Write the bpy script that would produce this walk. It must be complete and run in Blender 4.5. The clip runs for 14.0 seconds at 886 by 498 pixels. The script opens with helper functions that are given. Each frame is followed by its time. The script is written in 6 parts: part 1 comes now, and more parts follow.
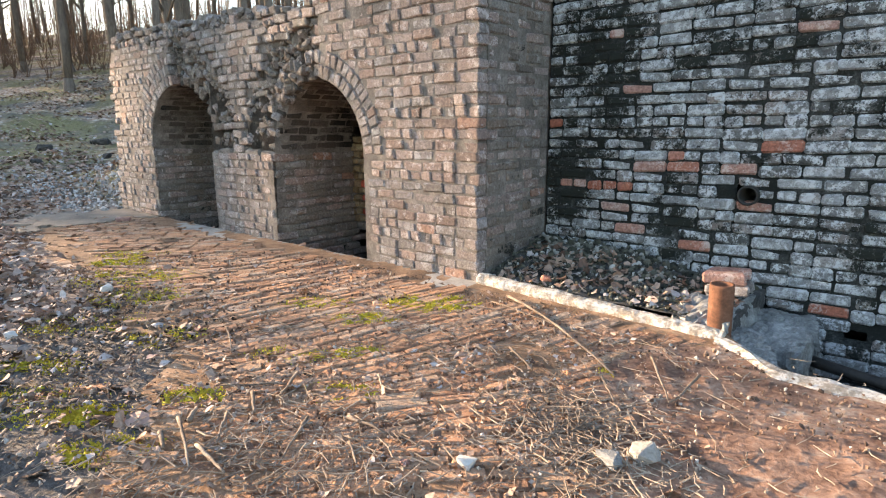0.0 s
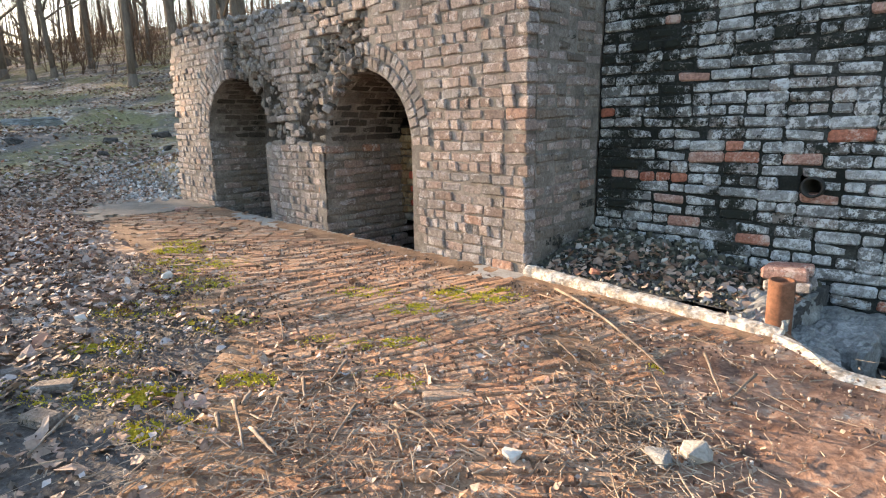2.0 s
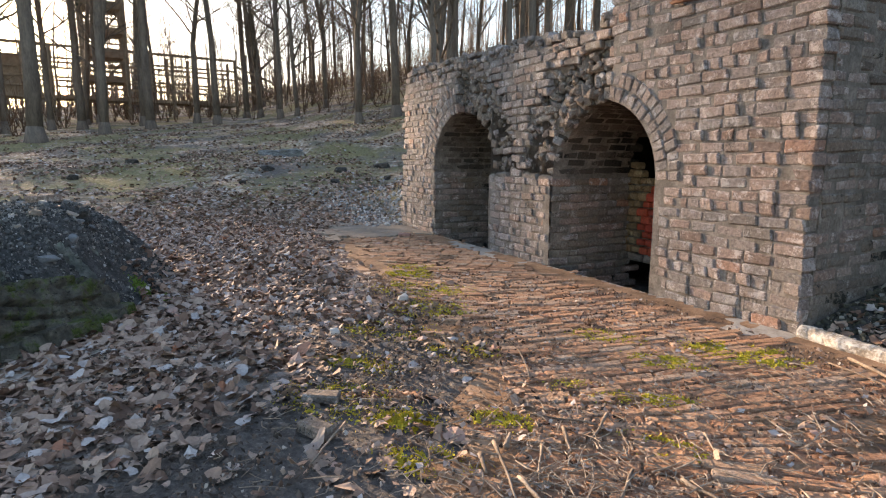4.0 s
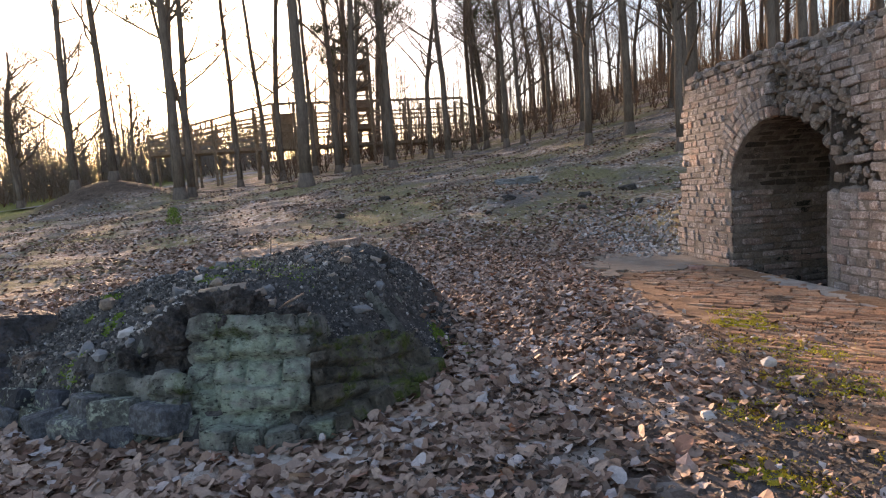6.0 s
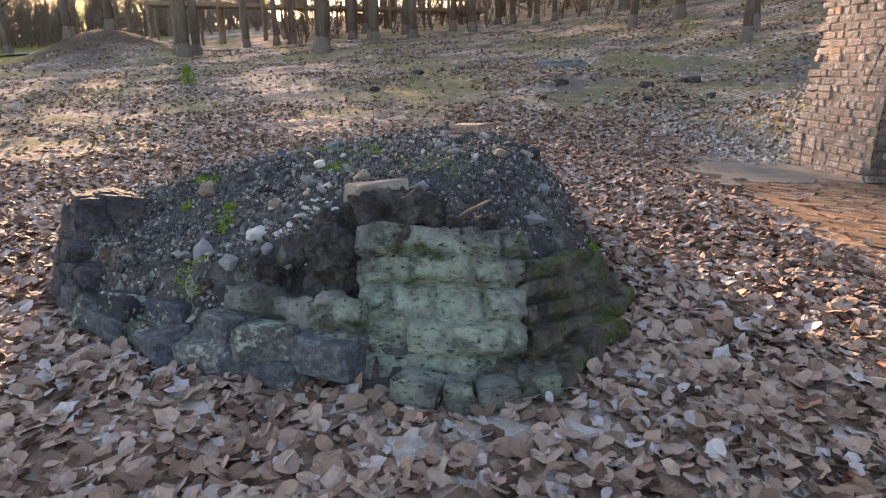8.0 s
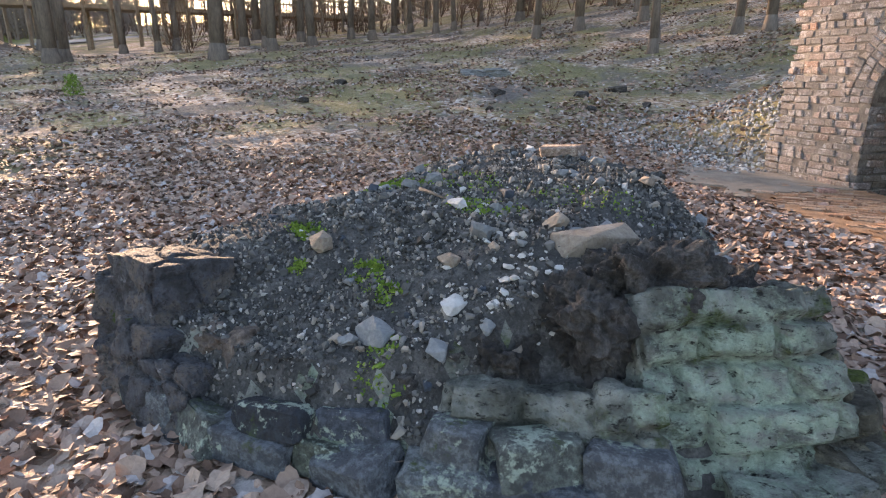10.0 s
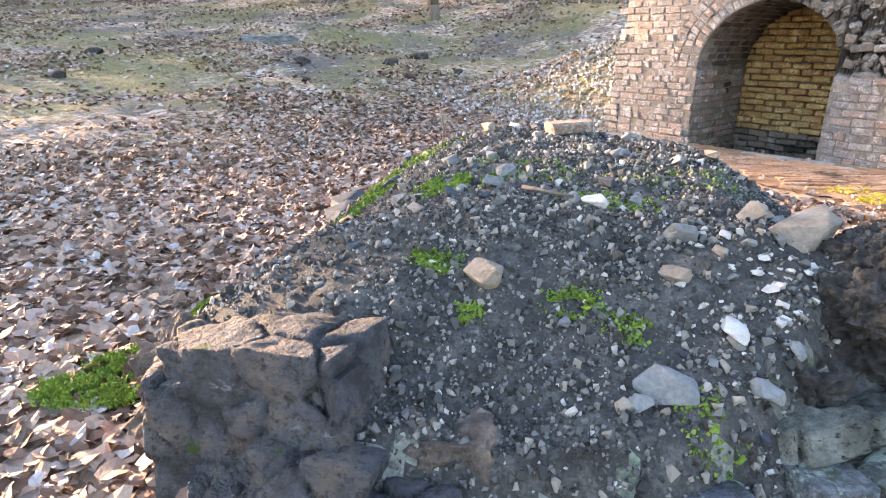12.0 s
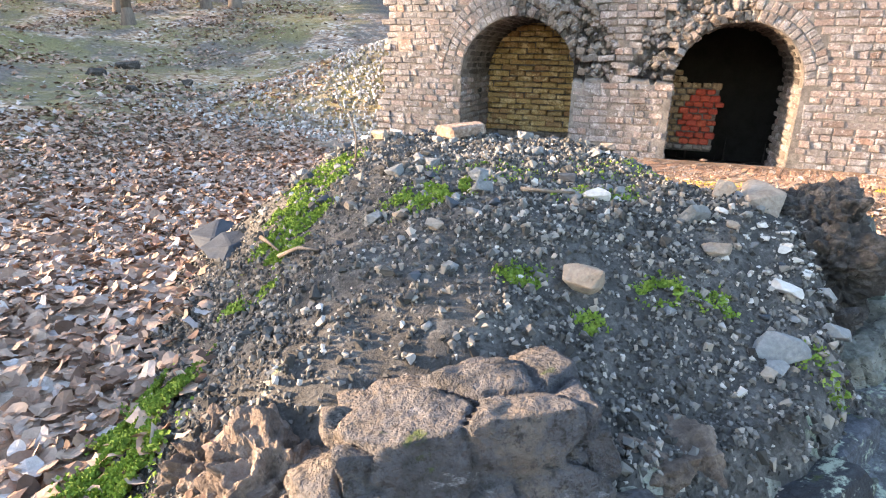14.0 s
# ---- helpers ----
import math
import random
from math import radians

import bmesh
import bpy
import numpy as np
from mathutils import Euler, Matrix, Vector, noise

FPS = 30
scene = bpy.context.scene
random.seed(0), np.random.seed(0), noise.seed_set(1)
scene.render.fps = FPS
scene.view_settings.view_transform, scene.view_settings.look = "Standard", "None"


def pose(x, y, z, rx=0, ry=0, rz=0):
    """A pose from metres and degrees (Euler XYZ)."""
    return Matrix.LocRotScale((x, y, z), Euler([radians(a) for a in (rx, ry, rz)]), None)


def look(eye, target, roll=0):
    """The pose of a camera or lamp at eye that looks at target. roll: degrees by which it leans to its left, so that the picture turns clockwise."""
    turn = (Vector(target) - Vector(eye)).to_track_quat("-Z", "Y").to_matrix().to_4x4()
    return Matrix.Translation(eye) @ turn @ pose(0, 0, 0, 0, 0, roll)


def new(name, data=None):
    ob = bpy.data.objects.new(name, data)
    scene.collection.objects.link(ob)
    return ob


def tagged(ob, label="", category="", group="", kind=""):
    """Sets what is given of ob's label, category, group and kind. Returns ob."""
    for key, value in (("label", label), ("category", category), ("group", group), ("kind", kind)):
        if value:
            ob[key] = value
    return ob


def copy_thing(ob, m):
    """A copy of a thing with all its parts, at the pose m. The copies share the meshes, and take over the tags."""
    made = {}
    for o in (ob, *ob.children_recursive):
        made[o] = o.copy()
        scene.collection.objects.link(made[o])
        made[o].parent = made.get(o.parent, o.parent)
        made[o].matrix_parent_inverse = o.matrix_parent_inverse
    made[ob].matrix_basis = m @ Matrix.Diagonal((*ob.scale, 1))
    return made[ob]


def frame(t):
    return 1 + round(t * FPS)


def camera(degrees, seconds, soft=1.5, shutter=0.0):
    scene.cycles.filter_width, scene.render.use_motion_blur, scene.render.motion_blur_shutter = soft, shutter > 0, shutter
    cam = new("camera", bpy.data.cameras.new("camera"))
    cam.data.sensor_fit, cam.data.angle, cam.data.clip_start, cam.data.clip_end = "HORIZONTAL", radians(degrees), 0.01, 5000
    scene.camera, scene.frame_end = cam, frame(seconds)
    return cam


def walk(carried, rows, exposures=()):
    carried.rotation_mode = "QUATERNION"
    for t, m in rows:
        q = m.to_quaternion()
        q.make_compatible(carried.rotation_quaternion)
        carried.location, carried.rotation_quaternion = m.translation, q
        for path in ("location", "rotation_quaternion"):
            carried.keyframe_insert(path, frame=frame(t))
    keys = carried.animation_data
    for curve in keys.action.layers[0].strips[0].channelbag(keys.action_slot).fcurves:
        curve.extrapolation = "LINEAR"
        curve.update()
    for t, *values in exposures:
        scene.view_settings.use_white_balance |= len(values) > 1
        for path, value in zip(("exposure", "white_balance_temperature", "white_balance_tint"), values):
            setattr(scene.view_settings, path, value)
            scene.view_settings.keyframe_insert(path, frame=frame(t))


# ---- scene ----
cam = camera(75.5, 14.0, 1.15)
PATH = [
    (0, (0.084, -0.006, 1.159), (0.044, 1.95, 0.743), -0.3),
    (0.5, (0.084, -0.01, 1.163), (0.029, 1.941, 0.729), -0.7),
    (1, (0.09, -0.007, 1.163), (-0.014, 1.941, 0.724), -1.1),
    (1.5, (0.083, -0.005, 1.16), (-0.068, 1.94, 0.717), -1.0),
    (2, (0.082, -0.007, 1.162), (-0.121, 1.932, 0.717), -0.8),
    (2.5, (0.079, -0.003, 1.153), (-0.206, 1.924, 0.702), -0.3),
    (3, (-0.003, -0.004, 1.148), (-0.664, 1.83, 0.701), -0.0),
    (3.2, (-0.084, 0.012, 1.127), (-0.889, 1.788, 0.684), 1.0),
    (5.3, (-0.908, 0.278, 1.184), (-1.692, 2.11, 1.019), -1.8),
    (5.5, (-1.065, 0.315, 1.197), (-2.011, 2.068, 1.018), -3.6),
    (6, (-1.374, 0.333, 1.184), (-2.804, 1.715, 0.97), -4.0),
    (6.5, (-1.651, 0.403, 1.182), (-3.338, 1.416, 0.829), -3.0),
    (7, (-1.987, 0.338, 1.146), (-3.654, 1.251, 0.522), -0.5),
    (7.2, (-2.175, 0.298, 1.157), (-3.771, 1.322, 0.52), 0.4),
    (9.3, (-3.361, -0.189, 1.228), (-4.611, 1.248, 0.617), -0.5),
    (9.5, (-3.559, -0.24, 1.2), (-4.795, 1.206, 0.586), -0.0),
    (10, (-4.049, -0.261, 1.236), (-5.128, 1.316, 0.645), 0.3),
    (10.5, (-4.534, -0.404, 1.215), (-5.489, 1.259, 0.647), 1.6),
    (11, (-4.94, -0.459, 1.283), (-5.616, 1.327, 0.687), -1.1),
    (11.5, (-5.357, -0.366, 1.22), (-5.949, 1.422, 0.547), -1.7),
    (12, (-5.619, -0.304, 1.242), (-5.947, 1.545, 0.554), 0.3),
    (12.5, (-6.022, -0.368, 1.278), (-6.03, 1.508, 0.585), -0.6),
    (13, (-6.291, -0.287, 1.236), (-6.255, 1.594, 0.557), 1.2),
    (13.5, (-6.549, -0.062, 1.175), (-6.222, 1.807, 0.543), 0.9),
    (14, (-6.705, -0.002, 1.172), (-6.072, 1.784, 0.533), 1.2),
]
walk(cam, [(t, look(eye, target, roll)) for t, eye, target, roll in PATH],
     exposures=((0, 2.36, 6750, 13), (3, 2.16, 6850, 14), (5.4, 1.46, 6900, 23), (7.2, 2.0, 7700, 28), (9.4, 2.2, 7100, 22), (11, 2.52, 7050, 23), (12.2, 3.1, 7000, 21), (14, 2.98, 6800, 17)))


# ---- world, sun, exposure ----
SUN = Vector((-0.918, 0.351, 0.184)).normalized()      # towards the sun
world = bpy.data.worlds.new("world")
scene.world = world
world.use_nodes = True
wn = world.node_tree.nodes
sky = wn.new("ShaderNodeTexSky")
sky.sky_type, sky.sun_disc = "NISHITA", False
sky.sun_elevation = math.asin(SUN.z)
sky.sun_rotation = math.atan2(SUN.x, SUN.y)
sky.air_density, sky.dust_density, sky.ozone_density = 1.0, 1.0, 1.2
wn["Background"].inputs["Strength"].default_value = 0.14
world.node_tree.links.new(sky.outputs["Color"], wn["Background"].inputs["Color"])
sun = new("sun", bpy.data.lights.new("sun", "SUN"))
sun.data.energy, sun.data.angle, sun.data.color = 4.2, radians(1.2), (1.0, 0.75, 0.50)
sun.matrix_world = look((0, 0, 30), Vector((0, 0, 30)) - SUN)

# ---- small helpers ----
rnd = random.Random(7)
ORG = Vector((0.263, 4.194, 0))                 # foot of the pier's corner
U = Vector((-0.780, 0.626, 0)).normalized()     # along the front, away from the corner
N = Vector((-0.626, -0.780, 0)).normalized()    # out of the front
FRONT = Matrix(((U.x, N.x, 0, ORG.x), (U.y, N.y, 0, ORG.y), (0, 0, 1, 0), (0, 0, 0, 1)))


def local(x, y):
    q = Vector((x, y, 0)) - ORG
    return q.dot(U), q.dot(N)


def spot(u, v, z=0.0):
    return ORG + U * u + N * v + Vector((0, 0, z))


def sstep(a, b, x):
    t = min(1.0, max(0.0, (x - a) / (b - a)))
    return t * t * (3 - 2 * t)


def nz(x, y, z=0.0, s=1.0):
    return noise.noise(Vector((x * s, y * s, z * s)))


def link(ob, parent):
    ob.parent = parent
    return ob


def mesh_of(name, verts, faces, material, smooth=False):
    me = bpy.data.meshes.new(name)
    me.from_pydata([tuple(v) for v in verts], [], faces)
    me.materials.append(material)
    if smooth:
        me.shade_smooth()
    me.update()
    return me


def from_bm(name, bm, material, smooth=False):
    bmesh.ops.recalc_face_normals(bm, faces=bm.faces)
    me = bpy.data.meshes.new(name)
    bm.to_mesh(me)
    bm.free()
    me.materials.append(material)
    if smooth:
        me.shade_smooth()
    return me


def part(name, bm, material, parent, label="", smooth=False):
    ob = new(name, from_bm(name, bm, material, smooth))
    ob.parent = parent
    return tagged(ob, label)


def empty(name, m, label, category, group="", kind=""):
    ob = new(name)
    ob.empty_display_size = 0.1
    ob.matrix_world = m
    return tagged(ob, label, category, group, kind)


def bm_box(sx, sy, sz, centre=(0, 0, 0), bevel=0.0, bm=None, turn=None):
    bm = bm or bmesh.new()
    m = Matrix.Translation(centre) @ (turn or Matrix()) @ Matrix.Diagonal((sx, sy, sz, 1))
    out = bmesh.ops.create_cube(bm, size=1, matrix=m)
    if bevel:
        es = list({e for v in out["verts"] for e in v.link_edges})
        bmesh.ops.bevel(bm, geom=es, offset=bevel, segments=1, affect="EDGES")
    return bm


def rock_shape(seed, points=16, bevel=0.03, fine=True, ball=0.55):
    """An angular broken stone of about unit size."""
    g = random.Random(seed * 13 + 5)
    bm = bmesh.new()
    for i in range(points):
        p = Vector((g.uniform(-1, 1), g.uniform(-1, 1), g.uniform(-1, 1)))
        p = p / max(abs(p.x), abs(p.y), abs(p.z))
        bm.verts.new(p.lerp(p.normalized() * 1.15, ball) * 0.5 * g.uniform(0.82, 1.05))
    out = bmesh.ops.convex_hull(bm, input=bm.verts)
    bmesh.ops.delete(bm, geom=[v for v in bm.verts if not v.link_faces], context="VERTS")
    if fine:
        bmesh.ops.dissolve_limit(bm, angle_limit=0.35, verts=bm.verts, edges=bm.edges)
        bmesh.ops.bevel(bm, geom=list(bm.edges), offset=bevel, segments=1, affect="EDGES")
        bmesh.ops.triangulate(bm, faces=bm.faces)
        bmesh.ops.subdivide_edges(bm, edges=[e for e in bm.edges if e.calc_length() > 0.16], cuts=1)
        bmesh.ops.triangulate(bm, faces=bm.faces)
        for v in bm.verts:
            o = Vector((seed * 2.7, 0, 0))
            v.co *= 1 + 0.07 * noise.noise(v.co * 6 + o)
    return bm


def fractured(seed, rough=0.1, cuts=12, cells=3.2):
    """A block of rock of unit size, broken along planes and cracked."""
    bm = bmesh.new()
    bmesh.ops.create_cube(bm, size=1)
    bmesh.ops.subdivide_edges(bm, edges=bm.edges, cuts=cuts, use_grid_fill=True)
    off = Vector((seed * 3.17, seed * 1.91, seed * 2.37))
    for v in bm.verts:
        c = v.co.copy()
        ball = c.normalized() * 0.62
        c = c.lerp(ball, 0.30)
        dist, _ = noise.voronoi(c * cells + off)
        gap = min(1.0, (dist[1] - dist[0]) / 0.10)
        k = 1 + rough * 1.6 * (noise.cell(c * cells * 0.8 + off) - 0.5) * 0.4 + rough * noise.noise(c * 3 + off) + rough * 0.6 * noise.noise(c * 9 + off) + rough * 0.4 * noise.noise(c * 21 + off)
        v.co = c * (k - 0.085 * (1 - gap))
    return bm


class Heap:
    """Collects many small pieces into one mesh."""

    def __init__(self):
        self.v, self.f = [], []

    def add(self, verts, faces, m):
        n = len(self.v)
        self.v.extend(m @ Vector(p) for p in verts)
        self.f.extend([tuple(i + n for i in f) for f in faces])

    def mesh(self, name, material, smooth=False):
        return mesh_of(name, self.v, self.f, material, smooth)


def tube(heap, pts, radii, sides=5):
    n0 = len(heap.v)
    for i, p in enumerate(pts):
        d = (pts[min(i + 1, len(pts) - 1)] - pts[max(i - 1, 0)])
        d = d.normalized() if d.length > 1e-6 else Vector((0, 0, 1))
        a = d.cross(Vector((0.31, 0.87, 0.38)))
        a = a.normalized() if a.length > 1e-4 else Vector((1, 0, 0))
        b = d.cross(a)
        for k in range(sides):
            t = 2 * math.pi * k / sides
            heap.v.append(p + (a * math.cos(t) + b * math.sin(t)) * radii[i])
    for i in range(len(pts) - 1):
        for k in range(sides):
            q, r = n0 + i * sides + k, n0 + i * sides + (k + 1) % sides
            heap.f.append((q, r, r + sides, q + sides))
    heap.f.append(tuple(n0 + k for k in reversed(range(sides))))
    heap.f.append(tuple(n0 + (len(pts) - 1) * sides + k for k in range(sides)))


# ---- materials ----
class Nodes:
    def __init__(self, name, rough=0.9, spec=0.3):
        self.m = bpy.data.materials.new(name)
        self.m.use_nodes = True
        self.t = self.m.node_tree
        self.b = self.t.nodes["Principled BSDF"]
        self.b.inputs["Roughness"].default_value = rough
        self.b.inputs["Specular IOR Level"].default_value = spec

    def n(self, kind, **kw):
        return self.t.nodes.new(kind)

    def put(self, src, dst):
        self.t.links.new(src, dst)

    def pos(self):
        return self.n("ShaderNodeNewGeometry").outputs["Position"]

    def noise(self, scale, detail=4, rough=0.6, vec=None, stretch=None):
        nd = self.n("ShaderNodeTexNoise")
        nd.inputs["Scale"].default_value, nd.inputs["Detail"].default_value, nd.inputs["Roughness"].default_value = scale, detail, rough
        vec = vec or self.pos()
        if stretch:
            mp = self.n("ShaderNodeMapping")
            mp.inputs["Scale"].default_value = stretch
            self.put(vec, mp.inputs["Vector"])
            vec = mp.outputs["Vector"]
        self.put(vec, nd.inputs["Vector"])
        return nd.outputs["Fac"]

    def ramp(self, fac, stops):
        r = self.n("ShaderNodeValToRGB")
        els = r.color_ramp.elements
        while len(els) < len(stops):
            els.new(0.5)
        for e, (p, c) in zip(els, stops):
            e.position = p
            e.color = (*c, 1) if len(c) == 3 else c
        self.put(fac, r.inputs["Fac"])
        return r.outputs["Color"]

    def step(self, fac, a, b):
        r = self.n("ShaderNodeMapRange")
        r.inputs["From Min"].default_value, r.inputs["From Max"].default_value = a, b
        self.put(fac, r.inputs["Value"])
        return r.outputs["Result"]

    def math(self, op, a, b):
        r = self.n("ShaderNodeMath")
        r.operation = op
        for k, x in enumerate((a, b)):
            if isinstance(x, (int, float)):
                r.inputs[k].default_value = x
            else:
                self.put(x, r.inputs[k])
        return r.outputs[0]

    def mix(self, fac, a, b, blend="MIX"):
        r = self.n("ShaderNodeMix")
        r.data_type, r.blend_type = "RGBA", blend
        for sock, x in ((r.inputs[0], fac), (r.inputs[6], a), (r.inputs[7], b)):
            if isinstance(x, (int, float)):
                sock.default_value = x
            elif isinstance(x, tuple):
                sock.default_value = (*x, 1)
            else:
                self.put(x, sock)
        return r.outputs[2]

    def each(self):
        """A random number for each piece, whether an object or an island of a mesh."""
        a = self.n("ShaderNodeObjectInfo").outputs["Random"]
        b = self.n("ShaderNodeNewGeometry").outputs["Random Per Island"]
        return self.math("FRACT", self.math("ADD", a, b), 0)

    def done(self, colour, height=None, strength=0.5, dist=0.02):
        self.put(colour, self.b.inputs["Base Color"])
        if height is not None:
            bp = self.n("ShaderNodeBump")
            bp.inputs["Strength"].default_value, bp.inputs["Distance"].default_value = strength, dist
            self.put(height, bp.inputs["Height"])
            self.put(bp.outputs["Normal"], self.b.inputs["Normal"])
        return self.m


def brick_material(name, tones, film, film_at, stain, stain_at, film_scale=6.0, stain_scale=1.6, rough=0.92, blots=()):
    """Fired brick: a tone for each piece, grain, a pale film in patches and dark algae stains."""
    k = Nodes(name, rough)
    tone = k.ramp(k.each(), tones)
    grain = k.noise(48, 6, 0.75)
    c = k.mix(k.step(grain, 0.34, 0.62), k.mix(0.62, tone, (0.03, 0.025, 0.02)), tone)
    pale = k.math("ADD", k.noise(film_scale, 6, 0.7), k.math("MULTIPLY", k.noise(38, 4, 0.7), 0.35))
    pale = k.math("ADD", pale, k.math("MULTIPLY", k.math("SUBTRACT", k.noise(110, 4, 0.7), 0.5), 0.45))
    c = k.mix(k.step(pale, film_at, film_at + 0.10), c, film)
    dark = k.math("ADD", k.noise(stain_scale, 5, 0.65), k.math("MULTIPLY", k.noise(24, 5, 0.75), 0.30 if not blots else 0.55))
    dark = k.math("ADD", dark, k.math("MULTIPLY", k.math("SUBTRACT", k.noise(80, 5, 0.75), 0.5), 0.5 if not blots else 0.4))
    if blots:
        dark = k.math("ADD", dark, k.math("MULTIPLY", k.math("SUBTRACT", k.each(), 0.5), 0.22))
    for place, radius, gain in blots:
        far = k.n("ShaderNodeVectorMath")
        far.operation = "DISTANCE"
        far.inputs[1].default_value = place
        k.put(k.pos(), far.inputs[0])
        r = k.n("ShaderNodeMapRange")
        r.inputs["From Min"].default_value, r.inputs["From Max"].default_value, r.inputs["To Min"].default_value, r.inputs["To Max"].default_value = radius, 0.0, 0.0, gain
        k.put(far.outputs["Value"], r.inputs["Value"])
        dark = k.math("ADD", dark, r.outputs["Result"])
    c = k.mix(k.step(dark, stain_at, stain_at + 0.08), c, stain)
    hgt = k.math("ADD", grain, k.math("MULTIPLY", k.noise(16, 3), 1.5))
    return k.done(c, hgt, 0.8, 0.016)


M_FRONT = brick_material("weathered_brick", [(0.0, (0.24, 0.18, 0.155)), (0.2, (0.40, 0.30, 0.26)), (0.45, (0.35, 0.28, 0.25)), (0.7, (0.44, 0.355, 0.32)), (0.92, (0.30, 0.26, 0.245)), (1.0, (0.46, 0.265, 0.19))],
                         (0.53, 0.465, 0.44), 0.72, (0.06, 0.052, 0.047), 0.82, 11.0)
M_PALE = brick_material("limed_brick", [(0.0, (0.22, 0.195, 0.18)), (0.4, (0.31, 0.28, 0.265)), (0.7, (0.30, 0.245, 0.22)), (1.0, (0.36, 0.33, 0.32))],
                        (0.42, 0.395, 0.39), 0.70, (0.055, 0.051, 0.048), 0.81, 9.0)
M_GREY = brick_material("sooty_brick", [(0.0, (0.19, 0.16, 0.14)), (0.4, (0.28, 0.245, 0.215)), (0.7, (0.26, 0.205, 0.165)), (1.0, (0.34, 0.31, 0.28))],
                        (0.36, 0.34, 0.32), 0.74, (0.025, 0.026, 0.022), 0.92, 6.0, 1.6, 0.92, ((spot(0, -0.85, 0.35), 0.50, 0.20), (spot(0, -0.5, 0.15), 0.35, 0.14)))
# darker than the jamb brick: the shade under the vaults is in this colour
M_VAULT = brick_material("vault_shade_brick", [(0.0, (0.06, 0.052, 0.045)), (0.5, (0.13, 0.11, 0.095)), (1.0, (0.20, 0.17, 0.15))], (0.24, 0.22, 0.20), 0.78, (0.02, 0.019, 0.017), 0.70)
M_LIME = brick_material("whitewashed_brick", [(0.0, (0.09, 0.095, 0.092)), (0.15, (0.22, 0.225, 0.225)), (0.5, (0.31, 0.32, 0.325)), (0.8, (0.42, 0.43, 0.44)), (0.9, (0.34, 0.30, 0.28)), (1.0, (0.13, 0.135, 0.13))],
                        (0.56, 0.58, 0.60), 0.66, (0.020, 0.023, 0.019), 0.90, 17.0, 1.6, 0.92,
                        ((spot(-0.45, -0.98, 1.70), 0.65, 0.20), (spot(-0.45, -0.98, 1.05), 0.60, 0.22), (spot(-2.2, -0.98, 1.55), 0.7, 0.10), (spot(-0.15, -0.98, 0.45), 0.6, 0.20), (spot(-1.10, -0.98, 0.45), 0.6, 0.14), (spot(-1.15, -0.98, 1.55), 0.35, 0.10)))
M_RED = brick_material("bare_red_brick", [(0.0, (0.46, 0.16, 0.10)), (0.5, (0.54, 0.24, 0.17)), (1.0, (0.50, 0.31, 0.26))],
                       (0.55, 0.43, 0.38), 0.70, (0.08, 0.06, 0.05), 0.86)
M_FIRE = brick_material("yellow_firebrick", [(0.0, (0.52, 0.33, 0.13)), (0.5, (0.66, 0.46, 0.20)), (1.0, (0.50, 0.28, 0.13))],
                        (0.72, 0.55, 0.30), 0.70, (0.16, 0.09, 0.04), 0.86)
M_OCHRE = brick_material("ochre_brick", [(0.0, (0.26, 0.17, 0.09)), (0.5, (0.38, 0.27, 0.15)), (1.0, (0.33, 0.20, 0.11))], (0.42, 0.33, 0.20), 0.74, (0.06, 0.045, 0.03), 0.84)
M_PAINT = brick_material("red_sprayed_brick", [(0.0, (0.50, 0.075, 0.045)), (1.0, (0.60, 0.12, 0.06))], (0.52, 0.20, 0.10), 0.78, (0.12, 0.03, 0.02), 0.9)
M_PAVE = brick_material("paving_brick", [(0.0, (0.30, 0.17, 0.11)), (0.3, (0.56, 0.30, 0.175)), (0.6, (0.52, 0.345, 0.23)), (0.85, (0.66, 0.35, 0.195)), (1.0, (0.55, 0.42, 0.32))],
                        (0.52, 0.41, 0.32), 0.74, (0.10, 0.07, 0.05), 0.76, 5.0, 1.5)


def plain(name, stops, scale=8.0, rough=0.9, bump=0.5, dist=0.01, fine=60.0, spec=0.3, stretch=None):
    k = Nodes(name, rough, spec)
    big, small = k.noise(scale, 5, 0.65, stretch=stretch), k.noise(fine, 5, 0.7, stretch=stretch)
    f = k.math("ADD", k.math("MULTIPLY", big, 0.6), k.math("MULTIPLY", small, 0.4))
    return k.done(k.ramp(k.step(f, 0.3, 0.7), stops), f, bump, dist)


M_MORTAR = plain("mortar", [(0, (0.05, 0.044, 0.038)), (0.5, (0.19, 0.168, 0.148)), (1, (0.38, 0.345, 0.31))], 7, 0.95, 0.8, 0.02)
# near black so that the chamber's darkness is carried by the colour
M_SHADE = plain("chamber_shade", [(0, (0.012, 0.011, 0.01)), (1, (0.05, 0.045, 0.04))], 5, 0.95, 0.8, 0.02)
M_DARKMORTAR = plain("black_mortar", [(0, (0.006, 0.007, 0.006)), (0.5, (0.018, 0.02, 0.018)), (0.75, (0.06, 0.064, 0.063)), (1, (0.24, 0.25, 0.25))], 2.5, 0.95, 0.8, 0.02)
M_CONCRETE = plain("worn_concrete", [(0, (0.17, 0.15, 0.125)), (0.45, (0.36, 0.335, 0.30)), (1, (0.58, 0.55, 0.50))], 5, 0.9, 0.7, 0.02)
M_APRON = plain("rusty_concrete", [(0, (0.05, 0.032, 0.024)), (0.35, (0.17, 0.095, 0.065)), (0.6, (0.34, 0.205, 0.14)), (0.8, (0.44, 0.33, 0.25)), (1, (0.66, 0.60, 0.52))], 4.5, 0.85, 0.8, 0.02, 34)
